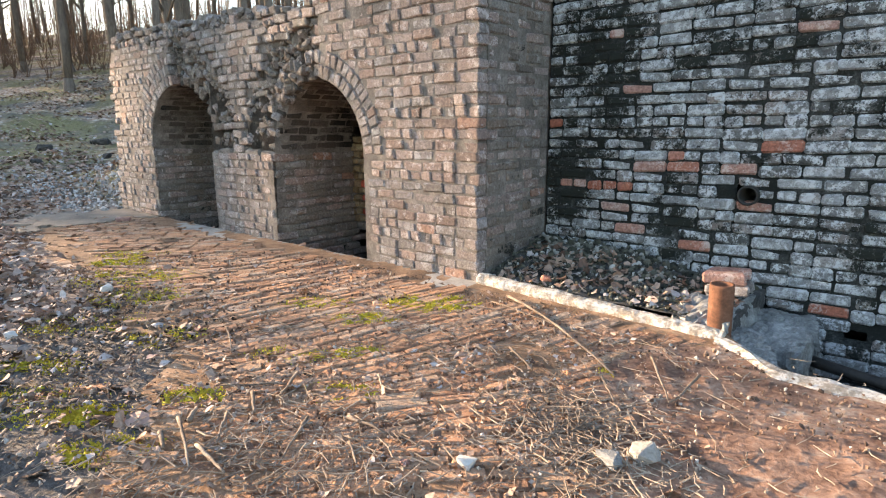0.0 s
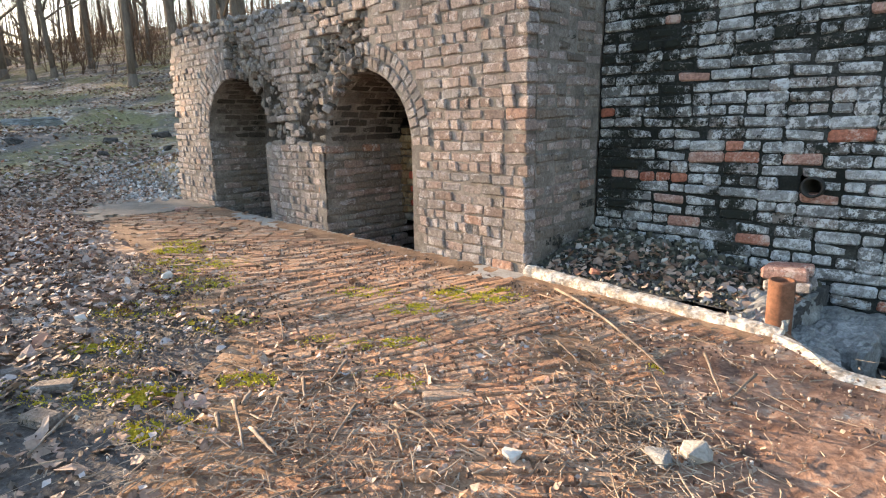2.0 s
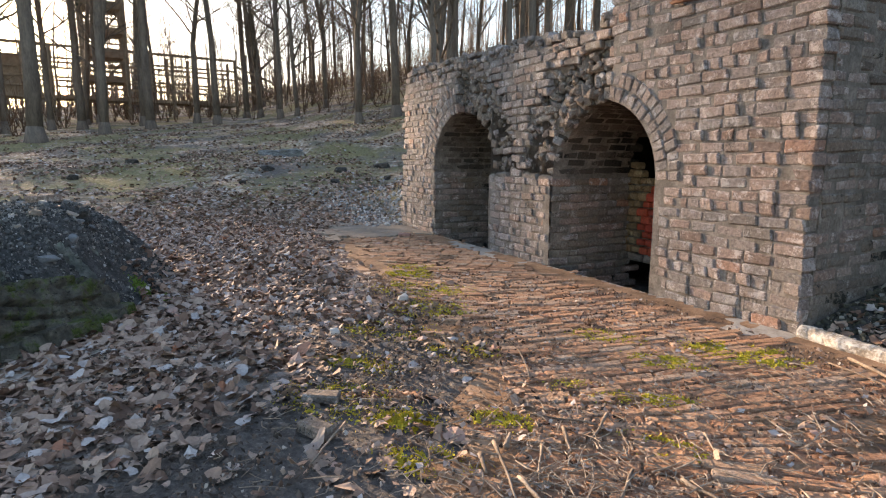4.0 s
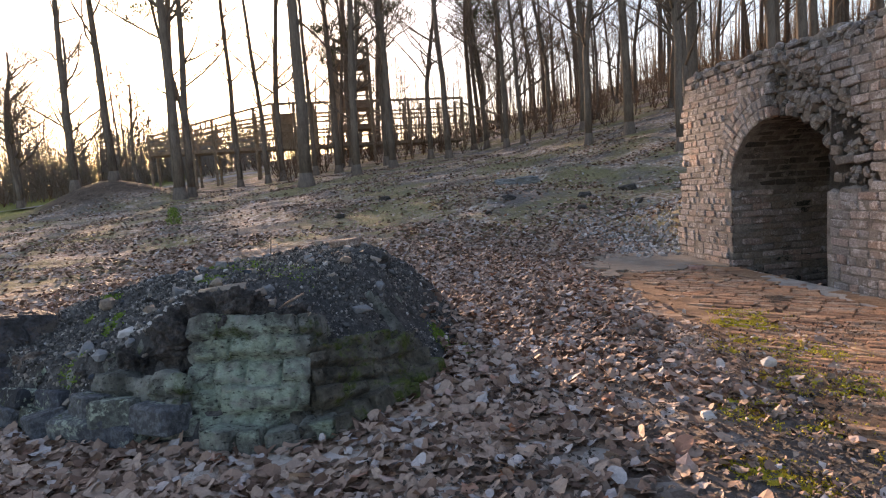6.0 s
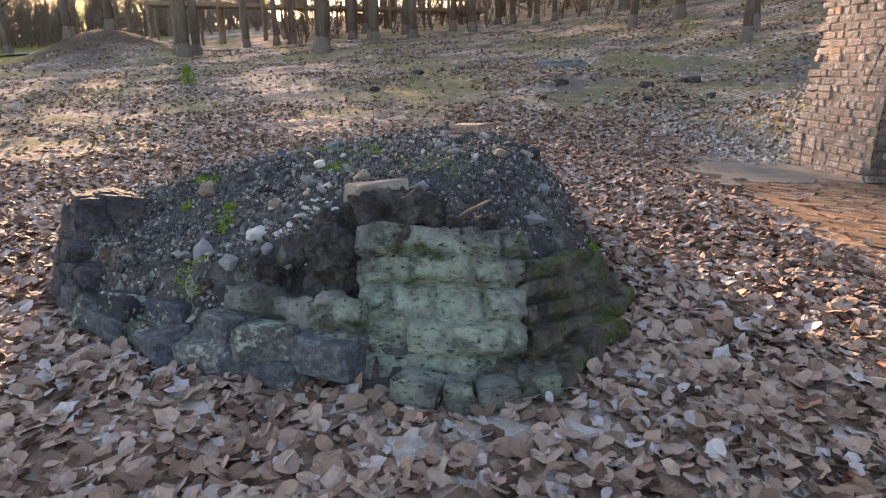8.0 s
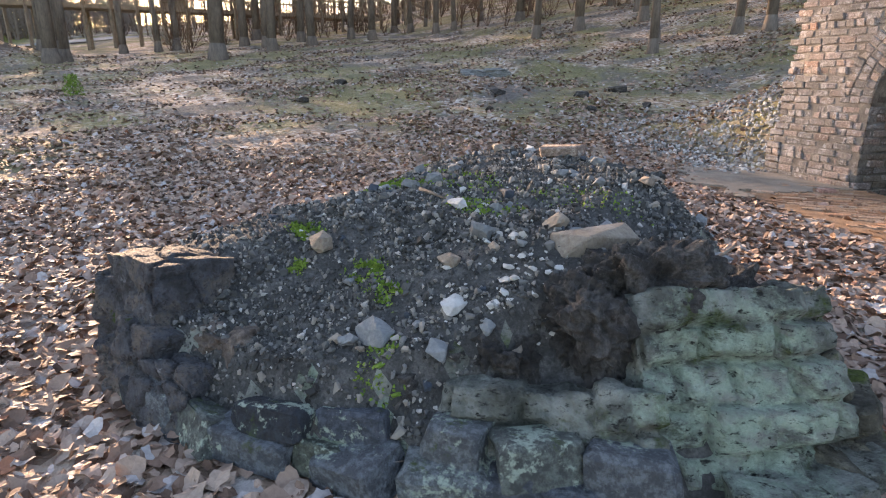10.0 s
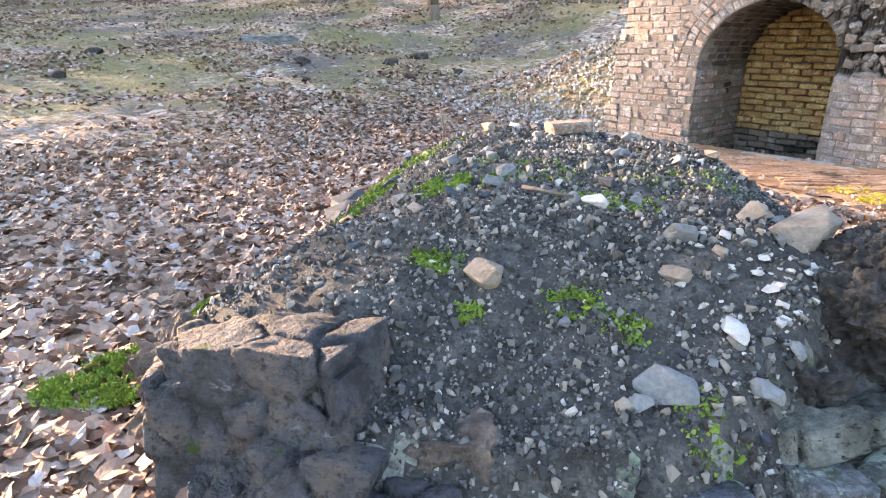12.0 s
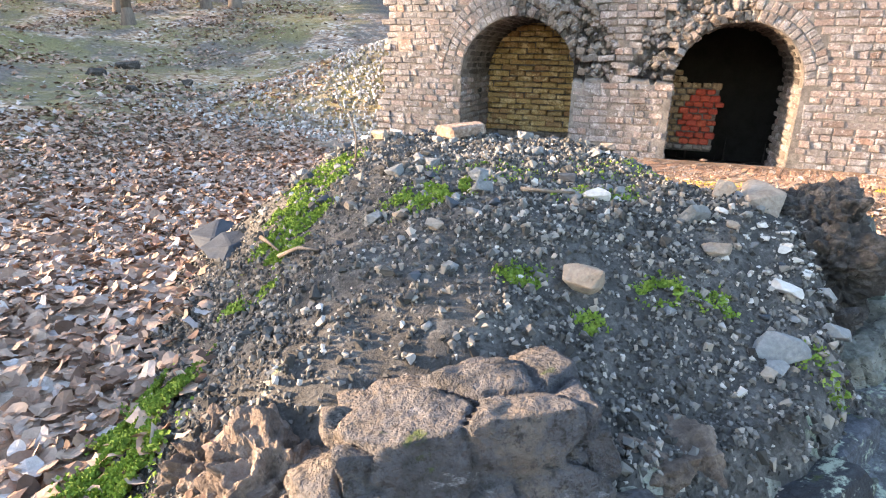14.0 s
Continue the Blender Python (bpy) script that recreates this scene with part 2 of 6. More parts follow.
M_RUST = plain("rusted_iron", [(0, (0.06, 0.028, 0.018)), (0.5, (0.17, 0.078, 0.045)), (1, (0.28, 0.14, 0.09))], 12, 0.8, 0.5, 0.004)
M_IRON = plain("black_iron", [(0, (0.012, 0.012, 0.012)), (1, (0.05, 0.045, 0.04))], 12, 0.6, 0.3, 0.004)
M_STONE = plain("grey_stone", [(0, (0.10, 0.105, 0.105)), (0.5, (0.20, 0.21, 0.215)), (1, (0.34, 0.34, 0.33))], 4, 0.85, 0.8, 0.03)
M_WARMSTONE = plain("tan_stone", [(0, (0.16, 0.12, 0.09)), (0.5, (0.30, 0.25, 0.20)), (1, (0.44, 0.39, 0.33))], 5, 0.88, 0.8, 0.03)
M_WHITESTONE = plain("white_stone", [(0, (0.30, 0.28, 0.25)), (0.5, (0.50, 0.48, 0.45)), (1, (0.68, 0.66, 0.62))], 9, 0.8, 0.4, 0.01)
M_BARK = plain("bark", [(0, (0.07, 0.055, 0.045)), (1, (0.24, 0.195, 0.16))], 5, 0.95, 0.8, 0.03, 26, 0.2, (1, 1, 0.25))
M_TWIG = plain("twigs", [(0, (0.08, 0.06, 0.045)), (1, (0.20, 0.155, 0.12))], 4, 0.95, 0.2)
M_STICK = plain("dead_sticks", [(0, (0.05, 0.038, 0.03)), (0.5, (0.20, 0.155, 0.12)), (1, (0.46, 0.39, 0.32))], 4, 0.9, 0.4, 0.004, 90)
M_DRYTWIG = plain("dry_twigs", [(0, (0.06, 0.045, 0.035)), (0.5, (0.27, 0.21, 0.16)), (1, (0.60, 0.52, 0.42))], 3, 0.9, 0.4, 0.004, 40)
M_TIMBER = plain("weathered_timber", [(0, (0.13, 0.10, 0.075)), (1, (0.36, 0.28, 0.21))], 3, 0.9, 0.4, 0.01, 40)
M_ROAD = plain("asphalt", [(0, (0.20, 0.195, 0.19)), (1, (0.30, 0.29, 0.28))], 2, 0.9, 0.3, 0.01)
M_MOSS = plain("moss", [(0, (0.26, 0.22, 0.03)), (0.5, (0.54, 0.46, 0.05)), (1, (0.74, 0.63, 0.09))], 18, 0.95, 0.9, 0.02, 120)
M_GREEN = plain("green_weeds", [(0, (0.054, 0.099, 0.0162)), (0.5, (0.153, 0.243, 0.036)), (1, (0.306, 0.378, 0.081))], 18, 0.9, 0.5, 0.02, 120)
M_PINE = plain("pine_needles", [(0, (0.02, 0.035, 0.012)), (1, (0.07, 0.09, 0.03))], 3, 0.9, 0.2)
M_WHITE = plain("white_paint", [(0, (0.6, 0.6, 0.6)), (1, (0.8, 0.8, 0.8))], 3, 0.4, 0.05)
M_BLUE = plain("blue_paint", [(0, (0.05, 0.08, 0.16)), (1, (0.09, 0.13, 0.24))], 3, 0.3, 0.05)
M_GLASS = plain("dark_glass", [(0, (0.01, 0.012, 0.014)), (1, (0.02, 0.022, 0.025))], 3, 0.08, 0.0, 0.001, 60, 0.5)
M_FLAG = plain("red_cloth", [(0, (0.45, 0.05, 0.05)), (1, (0.55, 0.08, 0.07))], 6, 0.8, 0.2)


def leaf_material(name, tones):
    k = Nodes(name, 0.75, 0.35)
    tone = k.ramp(k.each(), tones)
    c = k.mix(k.step(k.noise(60, 4, 0.7), 0.3, 0.75), k.mix(0.35, tone, (0.06, 0.035, 0.02)), tone)
    return k.done(c, k.noise(45, 3), 0.4, 0.01)


M_LEAF = leaf_material("dead_leaves", [(0.0, (0.09, 0.05, 0.034)), (0.2, (0.26, 0.16, 0.115)), (0.42, (0.40, 0.27, 0.20)), (0.62, (0.52, 0.38, 0.295)), (0.8, (0.44, 0.32, 0.25)), (0.9, (0.50, 0.46, 0.45)), (0.96, (0.62, 0.56, 0.53)), (1.0, (0.40, 0.15, 0.07))])


M_MULCH = leaf_material("rotted_litter", [(0.0, (0.02, 0.017, 0.014)), (0.5, (0.07, 0.055, 0.045)), (0.85, (0.16, 0.125, 0.10)), (1.0, (0.36, 0.31, 0.27))])


def ground_material():
    k = Nodes("leafy_ground", 0.95, 0.2)
    p = k.pos()
    spots = k.n("ShaderNodeTexVoronoi")
    spots.inputs["Scale"].default_value = 11.0
    k.put(p, spots.inputs["Vector"])
    sep = k.n("ShaderNodeSeparateColor")
    k.put(spots.outputs["Color"], sep.inputs["Color"])
    litter = k.ramp(sep.outputs["Red"], [(0, (0.157, 0.101, 0.0728)), (0.35, (0.381, 0.263, 0.185)), (0.7, (0.538, 0.409, 0.314)), (0.88, (0.582, 0.515, 0.47)), (1, (0.739, 0.65, 0.56))])
    dirt = k.ramp(k.noise(9, 6, 0.7), [(0.3, (0.088, 0.08, 0.072)), (0.7, (0.24, 0.208, 0.184))])
    away = k.n("ShaderNodeVectorMath")
    away.operation = "DISTANCE"
    away.inputs[1].default_value = (-4.5, 1.0, 0.0)
    k.put(p, away.inputs[0])
    open_turf = k.step(away.outputs["Value"], 5.0, 8.5)
    c = k.mix(k.math("MULTIPLY", open_turf, k.step(k.math("ADD", k.noise(0.55, 5, 0.6), k.math("MULTIPLY", k.noise(7, 3), 0.3)), 0.60, 0.72)), litter, dirt)
    grass = k.ramp(k.noise(30, 4, 0.7), [(0.3, (0.1, 0.0938, 0.0375)), (0.7, (0.338, 0.3, 0.125))])
    turf = k.step(k.math("ADD", k.noise(0.32, 4, 0.6), k.math("MULTIPLY", k.noise(5, 3), 0.25)), 0.56, 0.70)
    c = k.mix(k.math("MULTIPLY", k.math("MULTIPLY", turf, open_turf), 0.75), c, grass)
    sx = k.n("ShaderNodeSeparateXYZ")
    k.put(p, sx.inputs["Vector"])
    # bare grey dirt where people walk beside the paving
    c = k.mix(k.step(sx.outputs["X"], -3.0, -2.0), c, k.ramp(k.noise(22, 6, 0.75), [(0.3, (0.049, 0.0448, 0.0406)), (0.55, (0.14, 0.126, 0.115)), (0.75, (0.308, 0.28, 0.259))]))
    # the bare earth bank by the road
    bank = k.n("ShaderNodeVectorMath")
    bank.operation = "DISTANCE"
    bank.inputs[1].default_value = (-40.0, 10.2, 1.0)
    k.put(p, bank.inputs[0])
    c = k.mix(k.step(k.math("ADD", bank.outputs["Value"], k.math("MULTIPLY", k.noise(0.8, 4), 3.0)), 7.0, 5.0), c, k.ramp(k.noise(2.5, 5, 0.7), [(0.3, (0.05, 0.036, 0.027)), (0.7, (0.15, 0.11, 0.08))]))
    # open lawn by the road, far off
    lawn = k.step(k.math("ADD", k.math("MULTIPLY", sx.outputs["X"], -1.0), k.math("MULTIPLY", sx.outputs["Y"], -1.6)), 28, 35)
    c = k.mix(lawn, c, k.ramp(k.noise(3, 4), [(0.3, (0.12, 0.14, 0.03)), (0.7, (0.26, 0.26, 0.07))]))
    h = k.math("ADD", k.noise(14, 5, 0.7), k.math("MULTIPLY", spots.outputs["Distance"], 0.8))
    return k.done(c, h, 0.8, 0.04)


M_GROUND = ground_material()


def mound_material():
    k = Nodes("mossy_masonry_rock", 0.92, 0.25)
    p = k.pos()
    stone = k.ramp(k.noise(5, 6, 0.7), [(0.28, (0.036, 0.036, 0.03)), (0.46, (0.15, 0.156, 0.135)), (0.6, (0.3, 0.307, 0.27)), (0.8, (0.495, 0.51, 0.45))])
    lichen = k.ramp(k.noise(14, 5, 0.7), [(0.3, (0.12, 0.155, 0.11)), (0.75, (0.33, 0.40, 0.32))])
    c = k.mix(k.step(k.math("ADD", k.noise(2.4, 5, 0.6), k.math("MULTIPLY", k.noise(20, 4), 0.3)), 0.69, 0.78), stone, lichen)
    c = k.mix(k.step(k.noise(3.3, 6, 0.7), 0.53, 0.62), c, k.ramp(k.noise(50, 4, 0.7), [(0.3, (0.025, 0.035, 0.012)), (0.7, (0.09, 0.12, 0.03))]))
    # the large pale crust of lichen on the crag's face
    away = k.n("ShaderNodeVectorMath")
    away.operation = "DISTANCE"
    away.inputs[1].default_value = (-4.12, 1.50, 0.30)
    k.put(p, away.inputs[0])
    spread = k.math("ADD", k.math("MULTIPLY", away.outputs["Value"], -1.0), k.math("MULTIPLY", k.noise(7, 6, 0.75), 0.75))
    pale = k.ramp(k.noise(18, 6, 0.75), [(0.3, (0.16, 0.20, 0.15)), (0.5, (0.32, 0.39, 0.30)), (0.75, (0.46, 0.52, 0.42))])
    worn = k.math("MULTIPLY", k.step(spread, 0.0, 0.14), k.step(k.noise(9, 6, 0.75, stretch=(1, 1, 2.2)), 0.40, 0.54))
    c = k.mix(worn, c, pale)
    c = k.mix(k.step(k.noise(26, 5, 0.7, stretch=(1, 1, 2.5)), 0.56, 0.66), c, (0.02, 0.02, 0.018))
    return k.done(c, k.math("ADD", k.noise(11, 6, 0.75), k.noise(40, 4, 0.7)), 1.0, 0.03)


M_MOUND = mound_material()
M_CINDER = plain("dark_cinders", [(0, (0.0206, 0.0206, 0.0197)), (0.5, (0.075, 0.0731, 0.0694)), (1, (0.206, 0.197, 0.183))], 10, 0.95, 0.9, 0.03, 90)


def gravel_material():
    k = Nodes("cinder_gravel", 0.9, 0.3)
    tone = k.ramp(k.each(), [(0, (0.0333, 0.0324, 0.0304)), (0.45, (0.0952, 0.0935, 0.0875)), (0.75, (0.19, 0.185, 0.176)), (0.93, (0.286, 0.257, 0.219)), (1, (0.524, 0.505, 0.476))])
    return k.done(tone, k.noise(60, 4), 0.6, 0.01)


M_GRAVEL = gravel_material()


# ---- ground ----
def ground_z(x, y):
    u, v = local(x, y)
    p = -v
    dx, dy = x + 3, y - 3
    d, az = math.hypot(dx, dy), math.degrees(math.atan2(-dx, dy))
    k = 0.015 + 0.105 * sstep(105, 30, az) * sstep(-170, -110, az)
    z = k * (math.sqrt(max(0, d - 5.5) ** 2 + 0.6) - 0.77) * (1 if d > 5.5 else 0)
    z = min(z, 9)
    if u > 6.1:
        z += 0.70 * max(0, min(p + 0.1, 2.0)) * sstep(11, 6.4, u) * sstep(-0.2, 0.8, p) * sstep(7, 3, p)
    z += min(0.17 * max(p - 3.0, 0), 5.5) * sstep(-2, 8, p + 1)
    z += 0.12 * nz(x, y, 0, 0.35) * sstep(4, 12, d) + 0.05 * nz(x, y, 5, 1.1) * sstep(2, 9, d) + 0.035 * nz(x, y, 8, 2.7) * sstep(4, 10, d)
    # the second, grassy hump and the bank by the road
    z += 0.42 * math.exp(-(((x + 12.6) / 2.4) ** 2 + ((y - 16.9) / 1.2) ** 2)) - 0.22 * math.exp(-(((x + 13.2) / 0.7) ** 2 + ((y - 15.6) / 0.35) ** 2))
    z += 1.6 * math.exp(-(((x + 40) / 4.5) ** 2 + ((y - 10.2) / 3.4) ** 2))
    if -12 < u < 6.25 and 0.03 < p < 2.7:
        z = -0.45 if u > -0.05 else -0.8
    elif u <= 6.25 and 2.7 <= p < 3.3 and u > -14:
        z = max(min(z, 2.3), 2.2)
    if -12 < u < -1.55 and -0.75 < p < 2.7:
        z = -0.8
    return z


def axis(lo, hi, a, b, fine, grow):
    xs = list(np.arange(a, b + 1e-6, fine))
    s, x = fine, b
    while x < hi:
        s *= grow
        x += s
        xs.append(x)
    s, x = fine, a
    while x > lo:
        s *= grow
        x -= s
        xs.insert(0, x)
    return xs


def build_ground():
    xs, ys = axis(-700, 600, -11, 3.5, 0.09, 1.06), axis(-500, 700, -2.5, 10, 0.09, 1.06)
    verts = [(x, y, ground_z(x, y)) for y in ys for x in xs]
    w = len(xs)
    faces = [(j * w + i, j * w + i + 1, (j + 1) * w + i + 1, (j + 1) * w + i) for j in range(len(ys) - 1) for i in range(w - 1)]
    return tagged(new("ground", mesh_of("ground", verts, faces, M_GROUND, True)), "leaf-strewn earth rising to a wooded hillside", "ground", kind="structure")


build_ground()


# ---- brick pieces ----
CH, BL = 0.082, 0.250          # course height, brick length with joint


def brick_data(length, depth, height, seed, bevel=0.009, wobble=0.006):
    bm = bm_box(length, depth, height, bevel=bevel)
    for v in bm.verts:
        v.co += Vector((nz(v.co.x * 9 + seed * 5, v.co.y * 9, v.co.z * 9), nz(v.co.y * 9, seed * 3.7, v.co.x * 9), nz(v.co.z * 11, v.co.x * 11, seed * 2.3))) * wobble * 2
    bmesh.ops.recalc_face_normals(bm, faces=bm.faces)
    bm.normal_update()
    data = ([v.co.copy() for v in bm.verts], [tuple(v.index for v in f.verts) for f in bm.faces])
    bm.free()
    return data


FL = 0.212
FSTR = [brick_data(FL - 0.006, 0.11, CH - 0.007, s + 80, 0.010, 0.010) for s in range(6)]
FHEAD = [brick_data(FL * 0.52 - 0.005, 0.11, CH - 0.007, s + 90, 0.010, 0.010) for s in range(4)]
STRETCH = [brick_data(BL - 0.009, 0.11, CH - 0.010, s, 0.013, 0.010) for s in range(6)]
HEADER = [brick_data(BL / 2 - 0.008, 0.11, CH - 0.010, s + 20, 0.013, 0.010) for s in range(4)]
PAVER = [brick_data(0.222, 0.058, 0.05, s + 40, 0.006, 0.009) for s in range(6)]
CHUNK = [brick_data(1.0, 1.0, 1.0, s + 70, 0.22, 0.10) for s in range(4)]
VOUSS = [brick_data(0.115, 0.12, 0.072, s + 60) for s in range(4)]
MESHES = {}


def shared(kind, i, material):
    """One mesh for each variant and material, shared by alike pieces."""
    key = (kind, i, material.name)
    if key not in MESHES:
        data = {"s": STRETCH, "h": HEADER, "p": PAVER, "v": VOUSS, "f": FSTR, "e": FHEAD, "r": CHUNK}[kind][i]
        MESHES[key] = mesh_of("brick", *data, material)
    return MESHES[key]


PIECES = []          # (parent, kind, variant, material, matrix): bricks that are objects of their own, made at the end


class Bricks:
    """The bricks of one wall: the first ones as pieces, the others joined by material."""

    def __init__(self, wall, limit=300):
        self.wall, self.left, self.heaps = wall, limit, {}

    def add(self, kind, m, material, near=False):
        i = rnd.randrange(4)
        if near and self.left > 0:
            self.left -= 1
            PIECES.append((self.wall, kind, i, material, m))
            return
        data = {"s": STRETCH, "h": HEADER, "p": PAVER, "v": VOUSS, "f": FSTR, "e": FHEAD, "r": CHUNK}[kind][i]
        if material.name not in self.heaps:
            self.heaps[material.name] = (Heap(), material)
        self.heaps[material.name][0].add(*data, m)

    def close(self, name="brickwork"):
        for heap, material in self.heaps.values():
            ob = new(name, heap.mesh(name, material))
            ob.parent = self.wall
            tagged(ob, kind="stuff")


def column_wall(us, lo, hi, front, back, wob=0.02):
    """A wall in the front's frame, made of columns, so that openings pass through it."""
    verts, faces = [], []
    rows = 56

    def ring(u, a, b):
        out = []
        for k in range(rows + 1):
            z = a + (b - a) * k / rows
            w = wear(u, z)
            out.append((u, front - 0.12 * w + 0.2 * wob * nz(u, z, 3.3, 5.0) + w * (0.06 * nz(u, z, 1.7, 7.0) + 0.035 * nz(u, z, 4.1, 17.0)), z))
        return out

    for u0, u1 in zip(us, us[1:]):
        um = (u0 + u1) / 2
        a, b = lo(um), (hi(u0), hi(u1))
        n = len(verts)
        verts += ring(u0, lo(u0) if abs(lo(u0) - a) < 0.25 else a, b[0]) + ring(u1, lo(u1) if abs(lo(u1) - a) < 0.25 else a, b[1])
        k = rows + 1
        for i in range(rows):
            faces.append((n + i, n + k + i, n + k + i + 1, n + i + 1))
        m = len(verts)
        verts += [(u0, back(um), verts[n][2]), (u1, back(um), verts[n + k][2]), (u0, back(um), b[0]), (u1, back(um), b[1])]
        faces += [(m, m + 1, n + k, n), (n + rows, n + k + rows, m + 3, m + 2), (m + 1, m, m + 2, m + 3)]
        # ends where the outline jumps
        faces += [(n, n + rows, m + 2, m), (n + k, m + 1, m + 3, n + k + rows)]
    return verts, faces


ARCHES = ((4.53, 0.74, 0.93, 1.40), (1.92, 0.68, 0.93, 1.06))      # centre, half width, spring, depth


def arch_lo(u):
    for c, r, s, d in ARCHES:
        if abs(u - c) < r:
            return s + math.sqrt(max(0, r * r - (u - c) ** 2))
    return -0.5


def front_top(u):
    t = 2.24 + 0.12 * sstep(1.9, 3.2, u) + 0.06 * sstep(3.2, 6, u)
    t += 0.75 * sstep(2.0, 1.55, u)
    return t + 0.05 * nz(u, 0, 0, 3.0) + 0.03 * nz(u, 4, 0, 9.0)


def wear(u, z):
    """How far the face has crumbled, 0 to 1."""
    e = 0.0
    for ac, r, s, d in ARCHES:
        dist = math.hypot(u - ac, max(z - s, 0))
        if z > s and not ((u > ac + 0.1) if ac > 3 else (u < ac - 0.12)):
            e = max(e, sstep(r + 0.75, r + 0.25, dist))
    if u > 1.6:
        e = max(e, 0.6 * sstep(0.35, 0.0, front_top(u) - z))
    return max(e, sstep(0.25, 0.5, nz(u, z, 9, 1.3)) * 0.2 * sstep(1.5, 2.2, u))


def edge_u(z):
    return 6.5 - 0.09 * z


def in_opening(c, z, ln):
    for ac, r, s, d in ARCHES:
        if z < s:
            if abs(c - ac) < r + ln * 0.42:
                return True
        else:
            intact = (c > ac + 0.1) if ac > 3 else (c < ac - 0.12)
            ring = 0.355 if intact and ac > 3 else 0.235 if intact else 0.06
            if math.hypot(c - ac, z - s) < r + ring + ln * 0.25:
                return True
    return False


def build_front():
    wall = new("wall_front")
    tagged(wall, "weathered pinkish brick furnace front with two broken arches", "wall", kind="structure")
    wall.matrix_world = FRONT
    us = sorted(set([i * 0.03 for i in range(3, 211)] + [0.02] + [c + s * r for c, r, _, _ in ARCHES for s in (-1, -0.995, -0.97, 0.97, 0.995, 1)]))
    v, f = column_wall(us, arch_lo, front_top, -0.008, lambda u: -1.40 if u > 3.2 else -1.06)
    core = new("core", mesh_of("core", v, f, M_MORTAR))
    core.parent = wall
    work = Bricks(wall, 300)
    rows = int(3.2 / CH)
    for k in range(rows):
        z = (k + 0.5) * CH
        header_row = k % 6 == 3
        u = rnd.uniform(0, 0.02) - (0.5 * FL if k % 2 else 0)
        while u < edge_u(z) + 0.02:
            short = header_row or rnd.random() < 0.22
            ln = FL * 0.54 if short else FL
            kind = "e" if short else "f"
            c = u + ln / 2
            if u < 0:
                kind, c, ln = "e", FL / 4, FL / 2
            u += ln if u >= 0 else FL / 2
            if c + ln / 2 > edge_u(z) + 0.08 or c < 0.04:
                continue
            if z > front_top(c) - 0.03:
                continue
            # a stretcher that runs into an opening is cut to a half brick
            if in_opening(c, z, ln):
                spots = [("e", q) for q in (c - ln / 4, c + ln / 4) if kind == "f" and not in_opening(q, z, ln / 2)]
            else:
                spots = [(kind, c)]
            for kind, c in spots:
                ero = wear(c, z)
                if rnd.random() < (0.75 * sstep(0.35, 0.8, ero) if c > 1.2 else 0.05 * ero):
                    continue
                push = -0.055 - ero * rnd.uniform(0, 0.10) + rnd.uniform(-0.004, 0.004)
                low = z < 0.75 and c < 1.4
                mat = M_PALE if (low and rnd.random() < 0.75) or (2.4 < c and rnd.random() < 0.70) or rnd.random() < 0.12 else M_FRONT
                if ero > 0.45:
                    mat = M_GREY if rnd.random() < 0.6 else M_PALE
                tilt = 1 + 17 * ero
                m = pose(c, push, z, rnd.gauss(0, tilt * 0.4), rnd.gauss(0, 0.6 + tilt * 0.35), rnd.gauss(0, 0.7 + tilt * 0.5))
                work.add(kind, m, mat, near_piece(c))
    # voussoirs of the rings that still stand, and broken ends elsewhere
    for ac, r, s, d in ARCHES:
        for ring in range(3 if ac > 3 else 2):
            rr = r + 0.065 + ring * 0.122
            count = int(math.pi * rr / 0.080)
            for i in range(count):
                a = math.pi * (i + 0.5) / count
                side = math.cos(a) > 0.05 if ac > 3 else math.cos(a) < -0.12
                if ac < 3:
                    side = math.cos(a) < -0.12
                c, z = ac + rr * math.cos(a), s + rr * math.sin(a)
                if side:
                    work.add("v", pose(c, -0.055 + rnd.uniform(-0.008, 0.006), z, rnd.gauss(0, 2), -math.degrees(a) + rnd.gauss(0, 2), rnd.gauss(0, 2)), M_PALE if rnd.random() < 0.75 else M_FRONT)
                elif ring < 2 and rnd.random() < 0.8:
                    work.add("v", pose(c, -0.10 - rnd.uniform(0, 0.09), z + rnd.uniform(-0.02, 0.03), rnd.gauss(0, 16), -math.degrees(a) + rnd.gauss(0, 18), rnd.gauss(0, 16)), M_GREY if rnd.random() < 0.7 else M_PALE)
    work_jambs(work)
    # broken mortar and brick ends standing out of the crumbled hoods
    for i in range(2600):
        c, z = rnd.uniform(1.2, 6.3), rnd.uniform(0.9, 2.5)
        ero = wear(c, z)
        if ero < 0.3 or rnd.random() > ero or z > front_top(c) - 0.02 or in_opening(c, z, 0.02):
            continue
        q = 0.03 + 0.07 * rnd.random() ** 1.6
        m = pose(c, -0.10 * ero + rnd.uniform(-0.02, 0.02), z, rnd.uniform(-50, 50), rnd.uniform(-50, 50), rnd.uniform(0, 360)) @ Matrix.Diagonal((q * 1.25, q, q * 0.75, 1))
        work.add("r", m, M_GREY if rnd.random() < 0.65 else M_PALE)
    work.close()
    return wall


def near_piece(u):
    return u < 2.3


